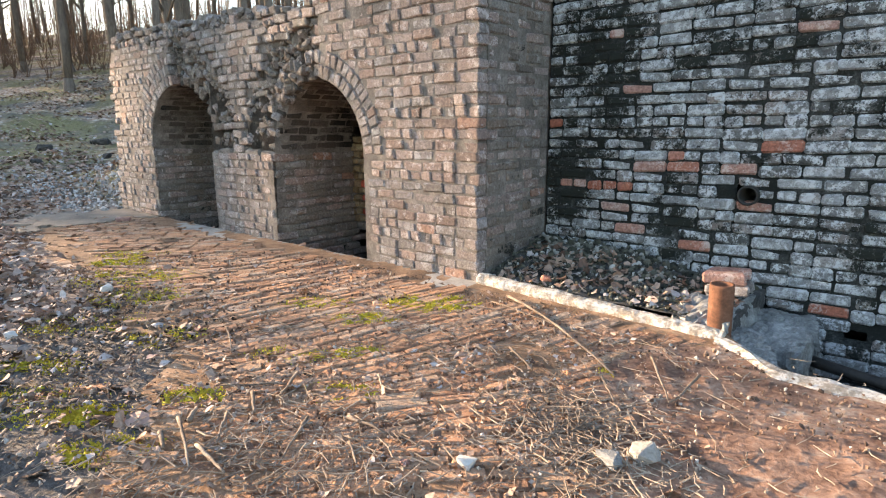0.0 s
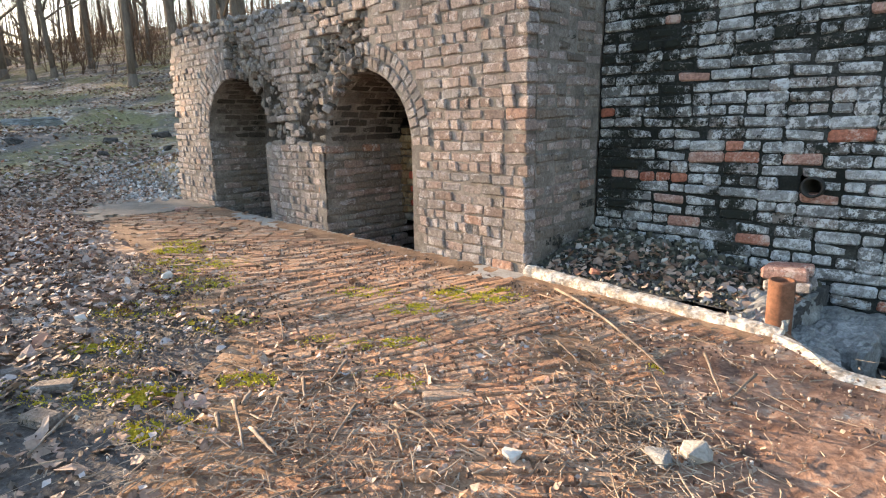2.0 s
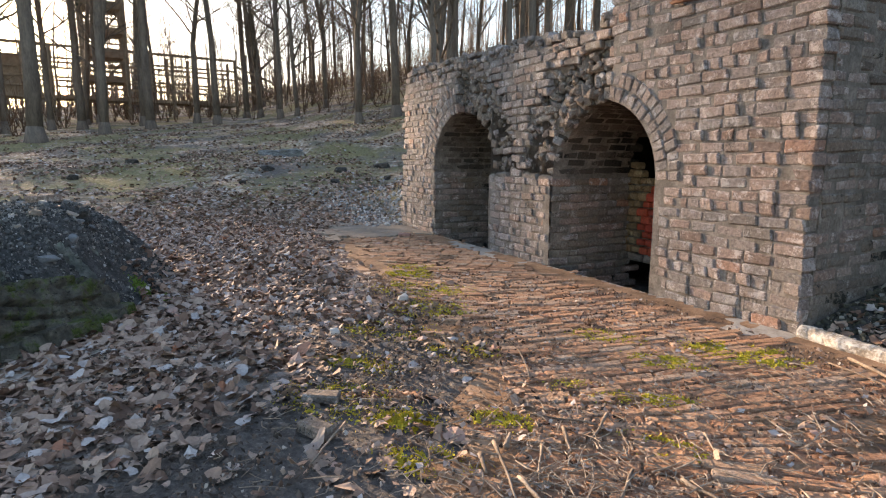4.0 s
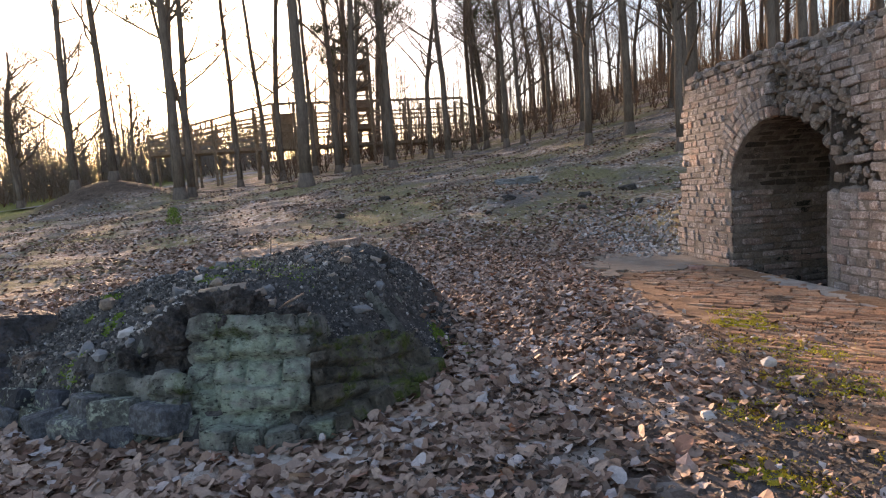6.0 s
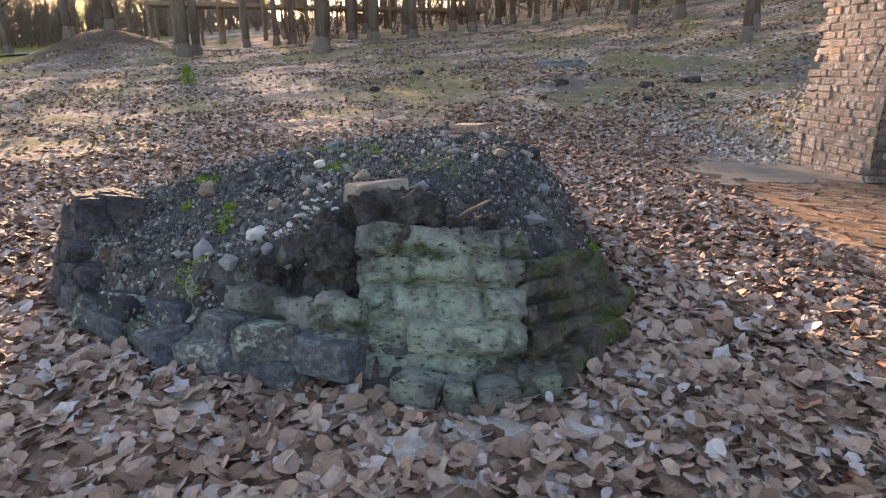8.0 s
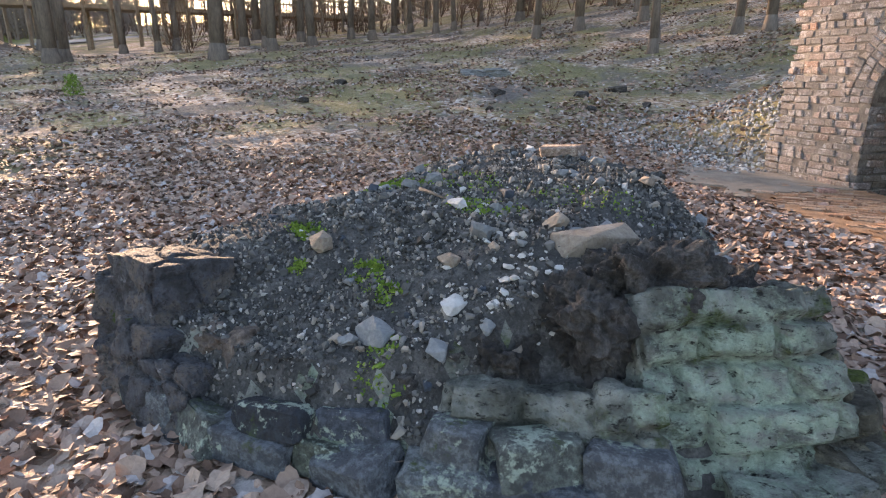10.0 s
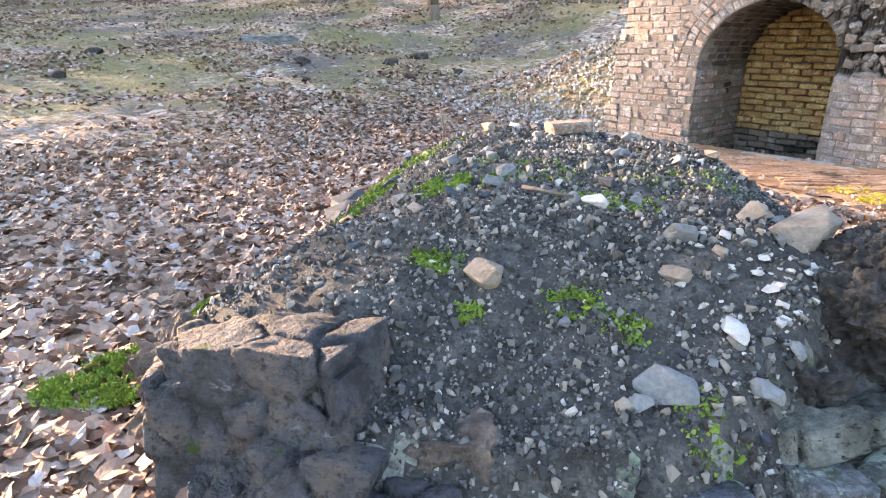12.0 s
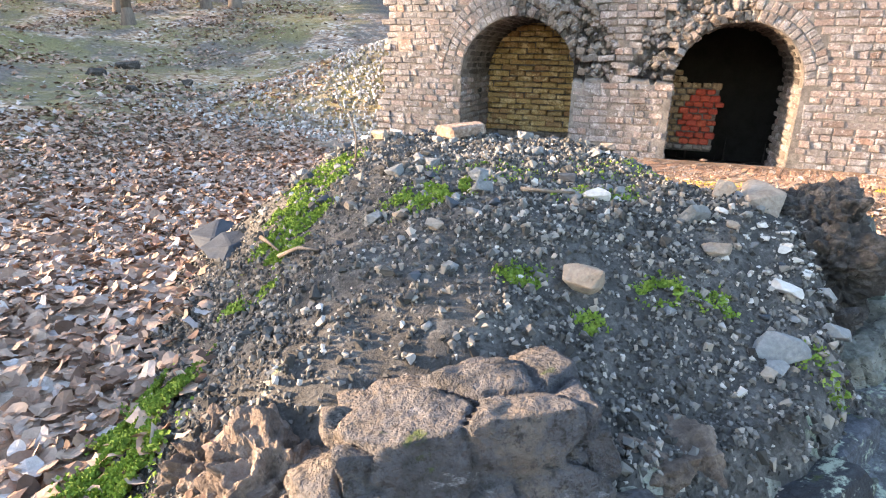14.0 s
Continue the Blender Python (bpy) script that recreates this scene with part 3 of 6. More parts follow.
def work_jambs(work):
    """The brick sides, vaults and back walls inside the arches."""
    for ac, r, s, d in ARCHES:
        for side in (1, -1):
            for k in range(-4, int(s / CH)):
                z = (k + 0.5) * CH
                v = -0.14 - (BL / 2 if k % 2 else 0)
                while v > -d - 0.1:
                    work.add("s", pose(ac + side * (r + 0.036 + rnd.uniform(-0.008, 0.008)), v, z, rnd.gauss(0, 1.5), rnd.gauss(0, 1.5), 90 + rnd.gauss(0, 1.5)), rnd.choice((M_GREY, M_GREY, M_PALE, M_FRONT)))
                    v -= BL
        # vault courses, with the shade beneath the arch painted into their brick
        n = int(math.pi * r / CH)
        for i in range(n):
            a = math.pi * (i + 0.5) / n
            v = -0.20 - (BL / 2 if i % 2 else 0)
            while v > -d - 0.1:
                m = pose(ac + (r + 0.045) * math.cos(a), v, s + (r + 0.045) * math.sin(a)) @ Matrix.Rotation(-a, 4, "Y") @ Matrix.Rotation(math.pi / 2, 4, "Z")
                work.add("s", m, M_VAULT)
                v -= BL
        k0 = -5
        for k in range(k0, int((s + r) / CH) + 1):
            z = (k + 0.5) * CH
            span = BL / 2 if ac < 3 else BL
            u = ac - r - 0.1 - (span / 2 if k % 2 else 0)
            while u < ac + r + 0.2:
                u += span
                # no courses below -0.02: the black gap stands for shadow at the wall's foot
                if ac < 3 and (z < -0.02 or u < 1.97 + 0.06 * nz(u, z, 0, 4) or z > 0.92 + 0.1 * nz(u, z, 2, 3) + (0.1 if u > 2.4 else 0)):
                    continue
                mat = M_FIRE if ac > 3 else (M_PAINT if ((u - 2.16) / 0.29) ** 2 + ((z - 0.42) / 0.40) ** 2 < 1 else M_OCHRE)
                if z < 0.05:
                    mat = M_GREY
                work.add("s" if ac > 3 else "h", pose(u, -d - 0.05 + rnd.uniform(-0.01, 0.006), z, 0, rnd.gauss(0, 1), rnd.gauss(0, 1)), mat)


wall_front = build_front()


def slab(name, u0, u1, v0, v1, z0, z1, material, parent=None, label="", category="", kind="structure"):
    ob = new(name, from_bm(name, bm_box(u1 - u0, v1 - v0, z1 - z0, ((u0 + u1) / 2, (v0 + v1) / 2, (z0 + z1) / 2)), material))
    ob.matrix_world = FRONT
    return tagged(ob, label, category, kind=kind)


slab("wall_alcove_back", 3.4, 5.7, -1.75, -1.51, -0.6, 2.2, M_MORTAR, None, "mortar core behind the alcove's yellow brick", "wall")
# chamber walls: the unlit black seen through the arch is their base colour
slab("wall_chamber_back", 0.6, 3.3, -2.9, -2.6, -0.6, 2.2, M_SHADE, None, "rear wall of the furnace chamber, shade in its colour", "wall")
slab("wall_chamber_side", 3.1, 3.39, -2.6, -1.07, -0.6, 2.2, M_SHADE, None, "side wall of the furnace chamber, shade in its colour", "wall")
slab("wall_chamber_end", 0.6, 0.85, -2.6, -1.07, -0.6, 2.2, M_SHADE, None, "end wall of the furnace chamber, shade in its colour", "wall")
# out of view, added so that no skylight falls into the chamber
slab("ceiling_chamber", 0.6, 3.39, -2.9, -1.0, 2.21, 2.4, M_SHADE, None, "unseen roof added to keep the furnace chamber dark", "ceiling")
slab("wall_alcove_broken", 1.97, 2.62, -1.26, -1.13, -0.02, 0.84, M_MORTAR, None, "mortar core of the broken inner wall", "wall")
slab("floor_alcove", 0.9, 5.6, -2.7, -0.06, -0.46, -0.34, M_CINDER, None, "black cinder floor sunk below the arches", "floor")
slab("earth_fill", -9.0, 6.2, -3.6, -2.95, -0.6, 2.3, M_CINDER, None, "earth bank retained behind the furnace wall", "ground")


# ---- pier side and whitewashed wall ----
def flat_wall(name, m, length, height, mortar, chooser, label, limit, near=lambda u, z: True, holes=(), start=0, joint=0.009):
    """A plain brick wall: x runs along it, y points out of it, z up, in its pose m."""
    wall = tagged(new(name), label, "wall", kind="structure")
    wall.matrix_world = m
    cols, rows = int(length / 0.06), int((height + 0.8) / 0.06)
    verts, faces = [], []
    for j in range(rows + 1):
        for i in range(cols + 1):
            x, z = length * i / cols, -0.8 + (height + 0.8) * j / rows
            verts.append((x, -joint + 0.008 * nz(x, z, 1, 5), z))
    w = cols + 1
    for j in range(rows):
        for i in range(cols):
            x, z = length * (i + 0.5) / cols, -0.8 + (height + 0.8) * (j + 0.5) / rows
            if any(abs(x - hx) < hw and abs(z - hz) < hh for hx, hz, hw, hh in holes):
                continue
            faces.append((j * w + i, j * w + i + 1, (j + 1) * w + i + 1, (j + 1) * w + i))
    n = len(verts)
    verts += [(0, -0.45, -0.8), (length, -0.45, -0.8), (length, -0.45, height), (0, -0.45, height)]
    faces += [(n, n + 3, n + 2, n + 1), (0, n, n + 1, w - 1), (rows * w, rows * w + w - 1, n + 2, n + 3), (0, rows * w, n + 3, n), (w - 1, n + 1, n + 2, rows * w + w - 1)]
    core = new("core", mesh_of("core", verts, faces, mortar))
    core.parent = wall
    work = Bricks(wall, limit)
    for k in range(-9, int(height / CH)):
        z = (k + 0.5) * CH
        hd = k % 6 == start
        u = -BL / 2 if k % 2 else 0
        while u < length:
            short = hd or (u > 0 and rnd.random() < 0.2)
            step = BL / 2 if short else BL
            c, kind = u + step / 2, "h" if short else "s"
            if u < 0:
                c, kind = BL / 4, "h"
            u += step
            if c > length - 0.05:
                continue
            if any(abs(c - hx) < hw + 0.07 and abs(z - hz) < hh for hx, hz, hw, hh in holes):
                continue
            mat = chooser(c, z)
            if mat is None:
                continue
            work.add(kind, pose(c, -0.055 + rnd.uniform(-0.007, 0.007), z, rnd.gauss(0, 0.8), rnd.gauss(0, 0.5), rnd.gauss(0, 0.8)), mat, near(c, z))
    work.close()
    return wall


PIER = Matrix(((N.x * -1, -U.x, 0, ORG.x), (N.y * -1, -U.y, 0, ORG.y), (0, 0, 1, 0), (0, 0, 0, 1)))
flat_wall("wall_pier", PIER @ pose(0.11, 0, 0), 0.87, 3.1, M_MORTAR, lambda u, z: M_FRONT if rnd.random() < 0.6 and z > 0.35 else M_GREY, "grey-brown side of the brick pier", 300, start=3)
BACK_V = -0.98
RIGHT = Matrix(((-U.x, N.x, 0, spot(0, BACK_V).x), (-U.y, N.y, 0, spot(0, BACK_V).y), (0, 0, 1, 0), (0, 0, 0, 1)))
HOLES = ((1.55, 0.70, 0.055, 0.055), (2.30, -0.17, 0.06, 0.05))


BARE = ((1.84, 1.75), (0.83, 1.45), (2.11, 1.08), (1.03, 0.94), (0.88, 0.87), (1.11, 0.87), (1.59, 0.84), (0.62, 0.70), (0.38, 0.72), (0.70, 0.56), (1.0, 0.63),
        (1.44, 0.69), (1.66, 0.59), (0.77, 0.33), (1.21, 0.30), (0.55, 1.86), (1.11, 1.86), (2.07, -0.07), (2.16, -0.23), (0.2, 0.69))


def lime_choice(u, z):
    if any(abs(u - a) < 0.105 and abs(z - b) < 0.042 for a, b in BARE) or rnd.random() < 0.008:
        return M_RED
    return M_LIME


flat_wall("wall_whitewashed", RIGHT, 6.5, 3.0, M_DARKMORTAR, lime_choice, "flaking whitewashed brick wall stained black with algae", 300, lambda u, z: 0 < u < 2.6 and z > -0.1, HOLES, 2, 0.018)

# ---- pavement ----
EDGE = [(-4.9, 6.7), (-4.4, 6.0), (-3.3, 5.05), (-2.0, 3.45), (-1.3, 2.7), (-1.05, 2.0), (-1.0, 1.2), (-0.95, 0.2), (-0.95, -1.5)]


def pave_left(y):
    for (x0, y0), (x1, y1) in zip(EDGE, EDGE[1:]):
        if y1 <= y <= y0:
            return x1 + (x0 - x1) * (y - y1) / (y0 - y1)
    return -5.0 if y > 6.7 else -0.95


def paved(x, y, slack=0.0):
    u, v = local(x, y)
    if v < 0.02 or y < -1.5:
        return False
    return pave_left(y) - slack + 0.15 * nz(x, y, 0, 2.3) < x < pave_right(y) + 0.1 * nz(x, y, 3, 2.0) + 30 * (slack < 0)


def pave_right(y):
    return 0.80 + 0.30 * (y - 2.35) if y < 2.9 else 1.6


def build_pavement():
    base = tagged(new("pavement"), "worn brick paving with dirt and moss in the joints", "pavement", kind="structure")
    step = 0.07
    verts, faces, idx = [], [], {}

    def vert(i, j):
        if (i, j) not in idx:
            x, y = i * step, j * step
            idx[(i, j)] = len(verts)
            verts.append((x, y, 0.014 + 0.005 * nz(x, y, 0, 5) + 0.008 * nz(x, y, 6, 1.3)))
        return idx[(i, j)]

    for j in range(-24, 130):
        for i in range(-90, 32):
            x, y = (i + 0.5) * step, (j + 0.5) * step
            if paved(x, y, 0.1) and local(x, y)[0] < 6.6:
                faces.append((vert(i, j), vert(i + 1, j), vert(i + 1, j + 1), vert(i, j + 1)))
    bed = new("bed", mesh_of("bed", verts, faces, M_BED, True))
    bed.parent = base
    work = Bricks(base, 300)
    # rows laid in fans: straight by the entrance, swinging round towards the arches
    fans = (2, 13, 25, 37)
    for fan in fans:
        ang = math.radians(fan)
        along, across = Vector((math.cos(ang), math.sin(ang))), Vector((-math.sin(ang), math.cos(ang)))
        for k in range(-60, 190):
            t = -9.0 + rnd.uniform(0, 0.22)
            while t < 9:
                t += 0.229
                x, y = along * t + across * (k * 0.066)
                if not paved(x, y) or local(x, y)[1] < 0.30 or local(x, y)[0] > 5.6:
                    continue
                want = 40 * sstep(1.5, 3.2, y) * sstep(-2.6, -0.9, x)
                if min(fans, key=lambda f: abs(f - want)) != fan:
                    continue
                gap = x - pave_left(y)
                if rnd.random() < 0.75 * sstep(0.6, 0.0, gap) or nz(x, y, 8, 1.1) > 0.36:
                    continue
                m = pose(x, y, 0.001 + rnd.uniform(-0.006, 0.006), rnd.gauss(0, 3.5), rnd.gauss(0, 1.0), fan + rnd.gauss(0, 2.0))
                work.add("p", m, M_PAVE, y < 3.1)
    work.close("paving")
    return base


M_BED = plain("dirty_joints", [(0, (0.06, 0.04, 0.027)), (0.5, (0.27, 0.165, 0.10)), (1, (0.50, 0.34, 0.22))], 4, 0.95, 0.9, 0.02)
build_pavement()
slab("kerb_threshold", -0.02, 6.7, 0.0, 0.31, -0.5, 0.012, M_CONCRETE, None, "worn concrete footing along the furnace front", "kerb")


def rough_slab(name, outline, top, bottom, material, label, category, step=0.06, tilt=0.0):
    """A slab with a broken outline; outline(x, y) says what it covers."""
    verts, faces, idx = [], [], {}

    def vert(i, j, low):
        if (i, j, low) not in idx:
            x, y = i * step, j * step
            idx[(i, j, low)] = len(verts)
            jx, jy = 0.02 * nz(x, y, 1, 6), 0.02 * nz(x, y, 7, 6)
            verts.append((x + jx, y + jy, bottom if low else top + 0.012 * nz(x, y, 0, 2.2) + 0.008 * nz(x, y, 4, 9)))
        return idx[(i, j, low)]

    cells = {(i, j) for i in range(-110, 100) for j in range(-40, 150) if outline((i + 0.5) * step, (j + 0.5) * step)}
    for i, j in cells:
        faces.append((vert(i, j, 0), vert(i + 1, j, 0), vert(i + 1, j + 1, 0), vert(i, j + 1, 0)))
        for di, dj, a, b in ((-1, 0, (i, j + 1), (i, j)), (1, 0, (i + 1, j), (i + 1, j + 1)), (0, -1, (i, j), (i + 1, j)), (0, 1, (i + 1, j + 1), (i, j + 1))):
            if (i + di, j + dj) not in cells:
                faces.append((vert(*a, 1), vert(*b, 1), vert(*b, 0), vert(*a, 0)))
    return tagged(new(name, mesh_of(name, verts, faces, material, False)), label, category, kind="structure")


def apron_area(x, y):
    u, v = local(x, y)
    lip = 0.20 + 0.28 * sstep(-1.75, -2.15, u) + 0.05 * nz(u, v, 0, 3)
    return pave_right(y) - 0.12 < x < 5.5 and y > -2 and (v > lip or (u > -1.72 and v > 0.16))


def pad_area(x, y):
    u, v = local(x, y)
    return 5.3 + 0.3 * nz(u, v, 0, 2) < u < 6.95 + 0.15 * nz(u, v, 3, 3) and 0.02 < v < 1.5 + 0.25 * nz(u, v, 5, 2) - 0.5 * max(0, u - 6)


M_PAD = plain("grey_packed_dirt", [(0, (0.16, 0.13, 0.105)), (0.6, (0.30, 0.25, 0.20)), (1, (0.40, 0.35, 0.29))], 3, 0.95, 0.5, 0.01)
rough_slab("pad", pad_area, 0.030, -0.05, M_PAD, "smooth grey dirt-covered pad at the paving's end", "pavement", 0.06)
rough_slab("apron", apron_area, 0.022, -0.75, M_APRON, "rust-stained concrete apron with a broken edge over a pit", "pavement")


# ---- kerb, pocket of rubble, pit ----
M_KERB = plain("dirty_whitewash", [(0, (0.13, 0.10, 0.075)), (0.42, (0.34, 0.30, 0.25)), (0.6, (0.58, 0.55, 0.50)), (1, (0.70, 0.67, 0.62))], 14, 0.92, 0.8, 0.02)


def build_kerb():
    bm = bmesh.new()
    n, prof = 90, [(-0.06, 0.0), (-0.055, 0.085), (-0.035, 0.108), (0.0, 0.112), (0.03, 0.105), (0.05, 0.085), (0.055, 0.045), (0.04, 0.0)]
    rings = []
    for i in range(n + 1):
        u = -0.02 - 1.74 * i / n
        v = 0.0 + 0.12 * (i / n) + 0.015 * nz(u, 0, 0, 4)
        ring = [bm.verts.new((u, v + a + 0.016 * nz(u, a, b, 11) + 0.006 * nz(u, a, b, 31), 0.82 * b * (1 - 0.30 * i / n) + (0.008 * nz(u, b, 3, 7) + 0.005 * nz(u, a, b, 29) if b > 0.02 else 0) - 0.01)) for a, b in prof]
        rings.append(ring)
    for a, b in zip(rings, rings[1:]):
        for i in range(len(prof) - 1):
            bm.faces.new((a[i], a[i + 1], b[i + 1], b[i]))
    bm.faces.new(rings[0])
    bm.faces.new(list(reversed(rings[-1])))
    ob = new("kerb", from_bm("kerb", bm, M_KERB))
    ob.matrix_world = FRONT
    return tagged(ob, "low broken whitewashed concrete kerb beside the pier", "kerb", kind="structure")


build_kerb()


def pocket_z(u, v):
    d = min(-u, 1.0)
    return 0.05 + 0.16 * sstep(0, -0.9, v) * sstep(-1.75, -0.5, u) + 0.02 * nz(u, v, 0, 5) + 0.02 * nz(u, v, 3, 12)


def build_pocket():
    verts, faces, nu, nv = [], [], 40, 26
    for j in range(nv + 1):
        for i in range(nu + 1):
            u, v = -1.75 * i / nu, -0.99 + 0.97 * j / nv
            verts.append((u, v, pocket_z(u, v)))
    w = nu + 1
    faces = [(j * w + i, (j + 1) * w + i, (j + 1) * w + i + 1, j * w + i + 1) for j in range(nv) for i in range(nu)]
    n = len(verts)
    edge = [j * w + nu for j in range(nv + 1)]
    for a in edge:
        verts.append((verts[a][0], verts[a][1], -0.8))
    faces += [(edge[j], edge[j + 1], n + j + 1, n + j) for j in range(nv)]
    ob = new("earth_pocket", mesh_of("earth_pocket", verts, faces, M_CINDER, True))
    ob.matrix_world = FRONT
    return tagged(ob, "dark soil filling the corner behind the kerb", "soil", kind="structure")


build_pocket()

# ---- mound of rubble masonry ----
OUT = [(-6.58, 0.80), (-6.10, 0.68), (-5.55, 0.66), (-5.20, 0.79), (-4.75, 0.96), (-4.45, 1.10), (-4.20, 1.27), (-3.97, 1.45), (-3.83, 1.68), (-3.79, 1.95), (-3.85, 2.25), (-3.97, 2.70),
       (-4.35, 3.25), (-4.95, 4.0), (-5.8, 4.25), (-6.6, 4.1), (-7.15, 3.4), (-7.2, 2.3), (-7.2, 1.6), (-7.0, 1.05)]


def inside_by(x, y):
    """Distance to the mound's outline, positive inside, and the nearest point's place along it (0 to 1)."""
    best, at, odd = 1e9, 0, False
    n = len(OUT)
    for i in range(n):
        (x0, y0), (x1, y1) = OUT[i], OUT[(i + 1) % n]
        dx, dy = x1 - x0, y1 - y0
        t = min(1, max(0, ((x - x0) * dx + (y - y0) * dy) / (dx * dx + dy * dy)))
        d = math.hypot(x - x0 - t * dx, y - y0 - t * dy)
        if d < best:
            best, at = d, (i + t) / n
        if (y0 > y) != (y1 > y) and x < x0 + (y - y0) / (y1 - y0) * dx:
            odd = not odd
    return (best if odd else -best), at


def mound_top(x, y):
    h = 0.32 + 0.35 * sstep(0.85, 1.75, y) + 0.08 * sstep(1.9, 2.9, y) - 0.05 * max(0, y - 3.2)
    h += 0.07 * math.exp(-(((x + 6.15) / 0.35) ** 2 + ((y - 1.25) / 0.2) ** 2))
    h -= 0.36 * sstep(-5.8, -7.0, x) * sstep(1.0, 2.2, y)
    h -= 0.42 * sstep(-5.0, -4.0, x) * sstep(1.5, 2.2, y)
    return h


def mound_z(x, y):
    d, at = inside_by(x, y)
    if d <= -0.02:
        return None
    d += 0.05 * nz(x, y, 0, 3.0) + 0.03 * nz(x, y, 5, 8)
    steep = 0.18 + 0.30 * sstep(0.16, 0.24, at) + 0.37 * sstep(0.55, 0.62, at) * sstep(1.01, 0.90, at) - 0.22 * sstep(0.90, 1.0, at)
    k = min(1, max(0, d / steep))
    k = k ** (0.8 + 0.3 * sstep(0.16, 0.24, at)) if at < 0.57 else math.sin(k * math.pi / 2)
    rough = 0.025 * nz(x, y, 1, 6) + 0.014 * nz(x, y, 2, 17) + 0.04 * nz(x, y, 9, 1.7)
    return k * (mound_top(x, y) + rough) - 0.03


def build_mound():
    thing = empty("rubble_mound", pose(-5.3, 2.2, 0), "low mound of broken mossy masonry heaped with cinders", "mound")
    step = 0.03
    idx, verts, faces, top = {}, [], [], []

    def vert(i, j):
        if (i, j) not in idx:
            z = mound_z(i * step, j * step)
            idx[(i, j)] = len(verts)
            verts.append((i * step + 5.3, j * step - 2.2, -0.08 if z is None else z))
        return idx[(i, j)]

    for i in range(int(-7.4 / step), int(-3.6 / step)):
        for j in range(int(0.5 / step), int(4.4 / step)):
            if inside_by((i + 0.5) * step, (j + 0.5) * step)[0] > -0.05:
                faces.append((vert(i, j), vert(i + 1, j), vert(i + 1, j + 1), vert(i, j + 1)))
    me = mesh_of("body", verts, faces, M_MOUND, True)
    me.materials.append(M_CINDER)
    for p in me.polygons:
        if p.normal.z > 0.42 + 0.2 * nz(p.center.x, p.center.y, 0, 9):
            p.material_index = 1
    ob = new("body", me)
    ob.parent = thing
    return thing


mound = build_mound()


# ---- stones of the mound ----
ROCKS = [from_bm("stone", rock_shape(i), M_STONE) for i in range(6)]
BLOCKS = []
for i in range(5):
    b = bm_box(1, 1, 1, bevel=0.09)
    bmesh.ops.subdivide_edges(b, edges=b.edges, cuts=1)
    for vv in b.verts:
        vv.co += Vector((nz(vv.co.x * 2 + i * 3, vv.co.y * 2, vv.co.z * 2), nz(vv.co.y * 2, i * 5.0, vv.co.z * 2), nz(vv.co.z * 2, vv.co.x * 2, i * 7.0))) * 0.16
    BLOCKS.append(from_bm("stone", b, M_STONE))
TINTED = {}


def stone(name, data, m, scale, material, parent=None, label="", category="", group=""):
    key = (data.name, material.name)
    if key not in TINTED:
        TINTED[key] = data.copy()
        TINTED[key].materials[0] = material
    ob = new(name, TINTED[key])
    if parent:
        ob.parent = parent
        ob.matrix_basis = parent.matrix_world.inverted() @ m @ Matrix.Diagonal((*scale, 1))
    else:
        ob.matrix_world = m @ Matrix.Diagonal((*scale, 1))
        tagged(ob, label, category, group)
    return ob


def heap_z(x, y):
    z = mound_z(x, y)
    return max(ground_z(x, y), z if z is not None else -9)


def block_material():
    k = Nodes("squared_stone", 0.88, 0.3)
    tone = k.ramp(k.each(), [(0, (0.04, 0.046, 0.054)), (0.3, (0.11, 0.125, 0.15)), (0.55, (0.19, 0.205, 0.215)), (0.75, (0.13, 0.145, 0.11)), (1, (0.27, 0.295, 0.32))])
    c = k.mix(k.step(k.noise(30, 6, 0.75), 0.44, 0.60), k.mix(0.6, tone, (0.02, 0.02, 0.02)), tone)
    c = k.mix(k.step(k.math("ADD", k.noise(4, 5, 0.6), k.math("MULTIPLY", k.noise(32, 5, 0.75), 0.5)), 0.83, 0.90), c, (0.36, 0.42, 0.34))
    c = k.mix(k.step(k.math("ADD", k.noise(3.1, 5, 0.6), k.math("MULTIPLY", k.noise(40, 4, 0.7), 0.3)), 0.75, 0.84), c, (0.06, 0.085, 0.02))
    return k.done(c, k.math("ADD", k.noise(11, 6, 0.75), k.noise(40, 4, 0.7)), 1.0, 0.025)


M_BLOCK = block_material()


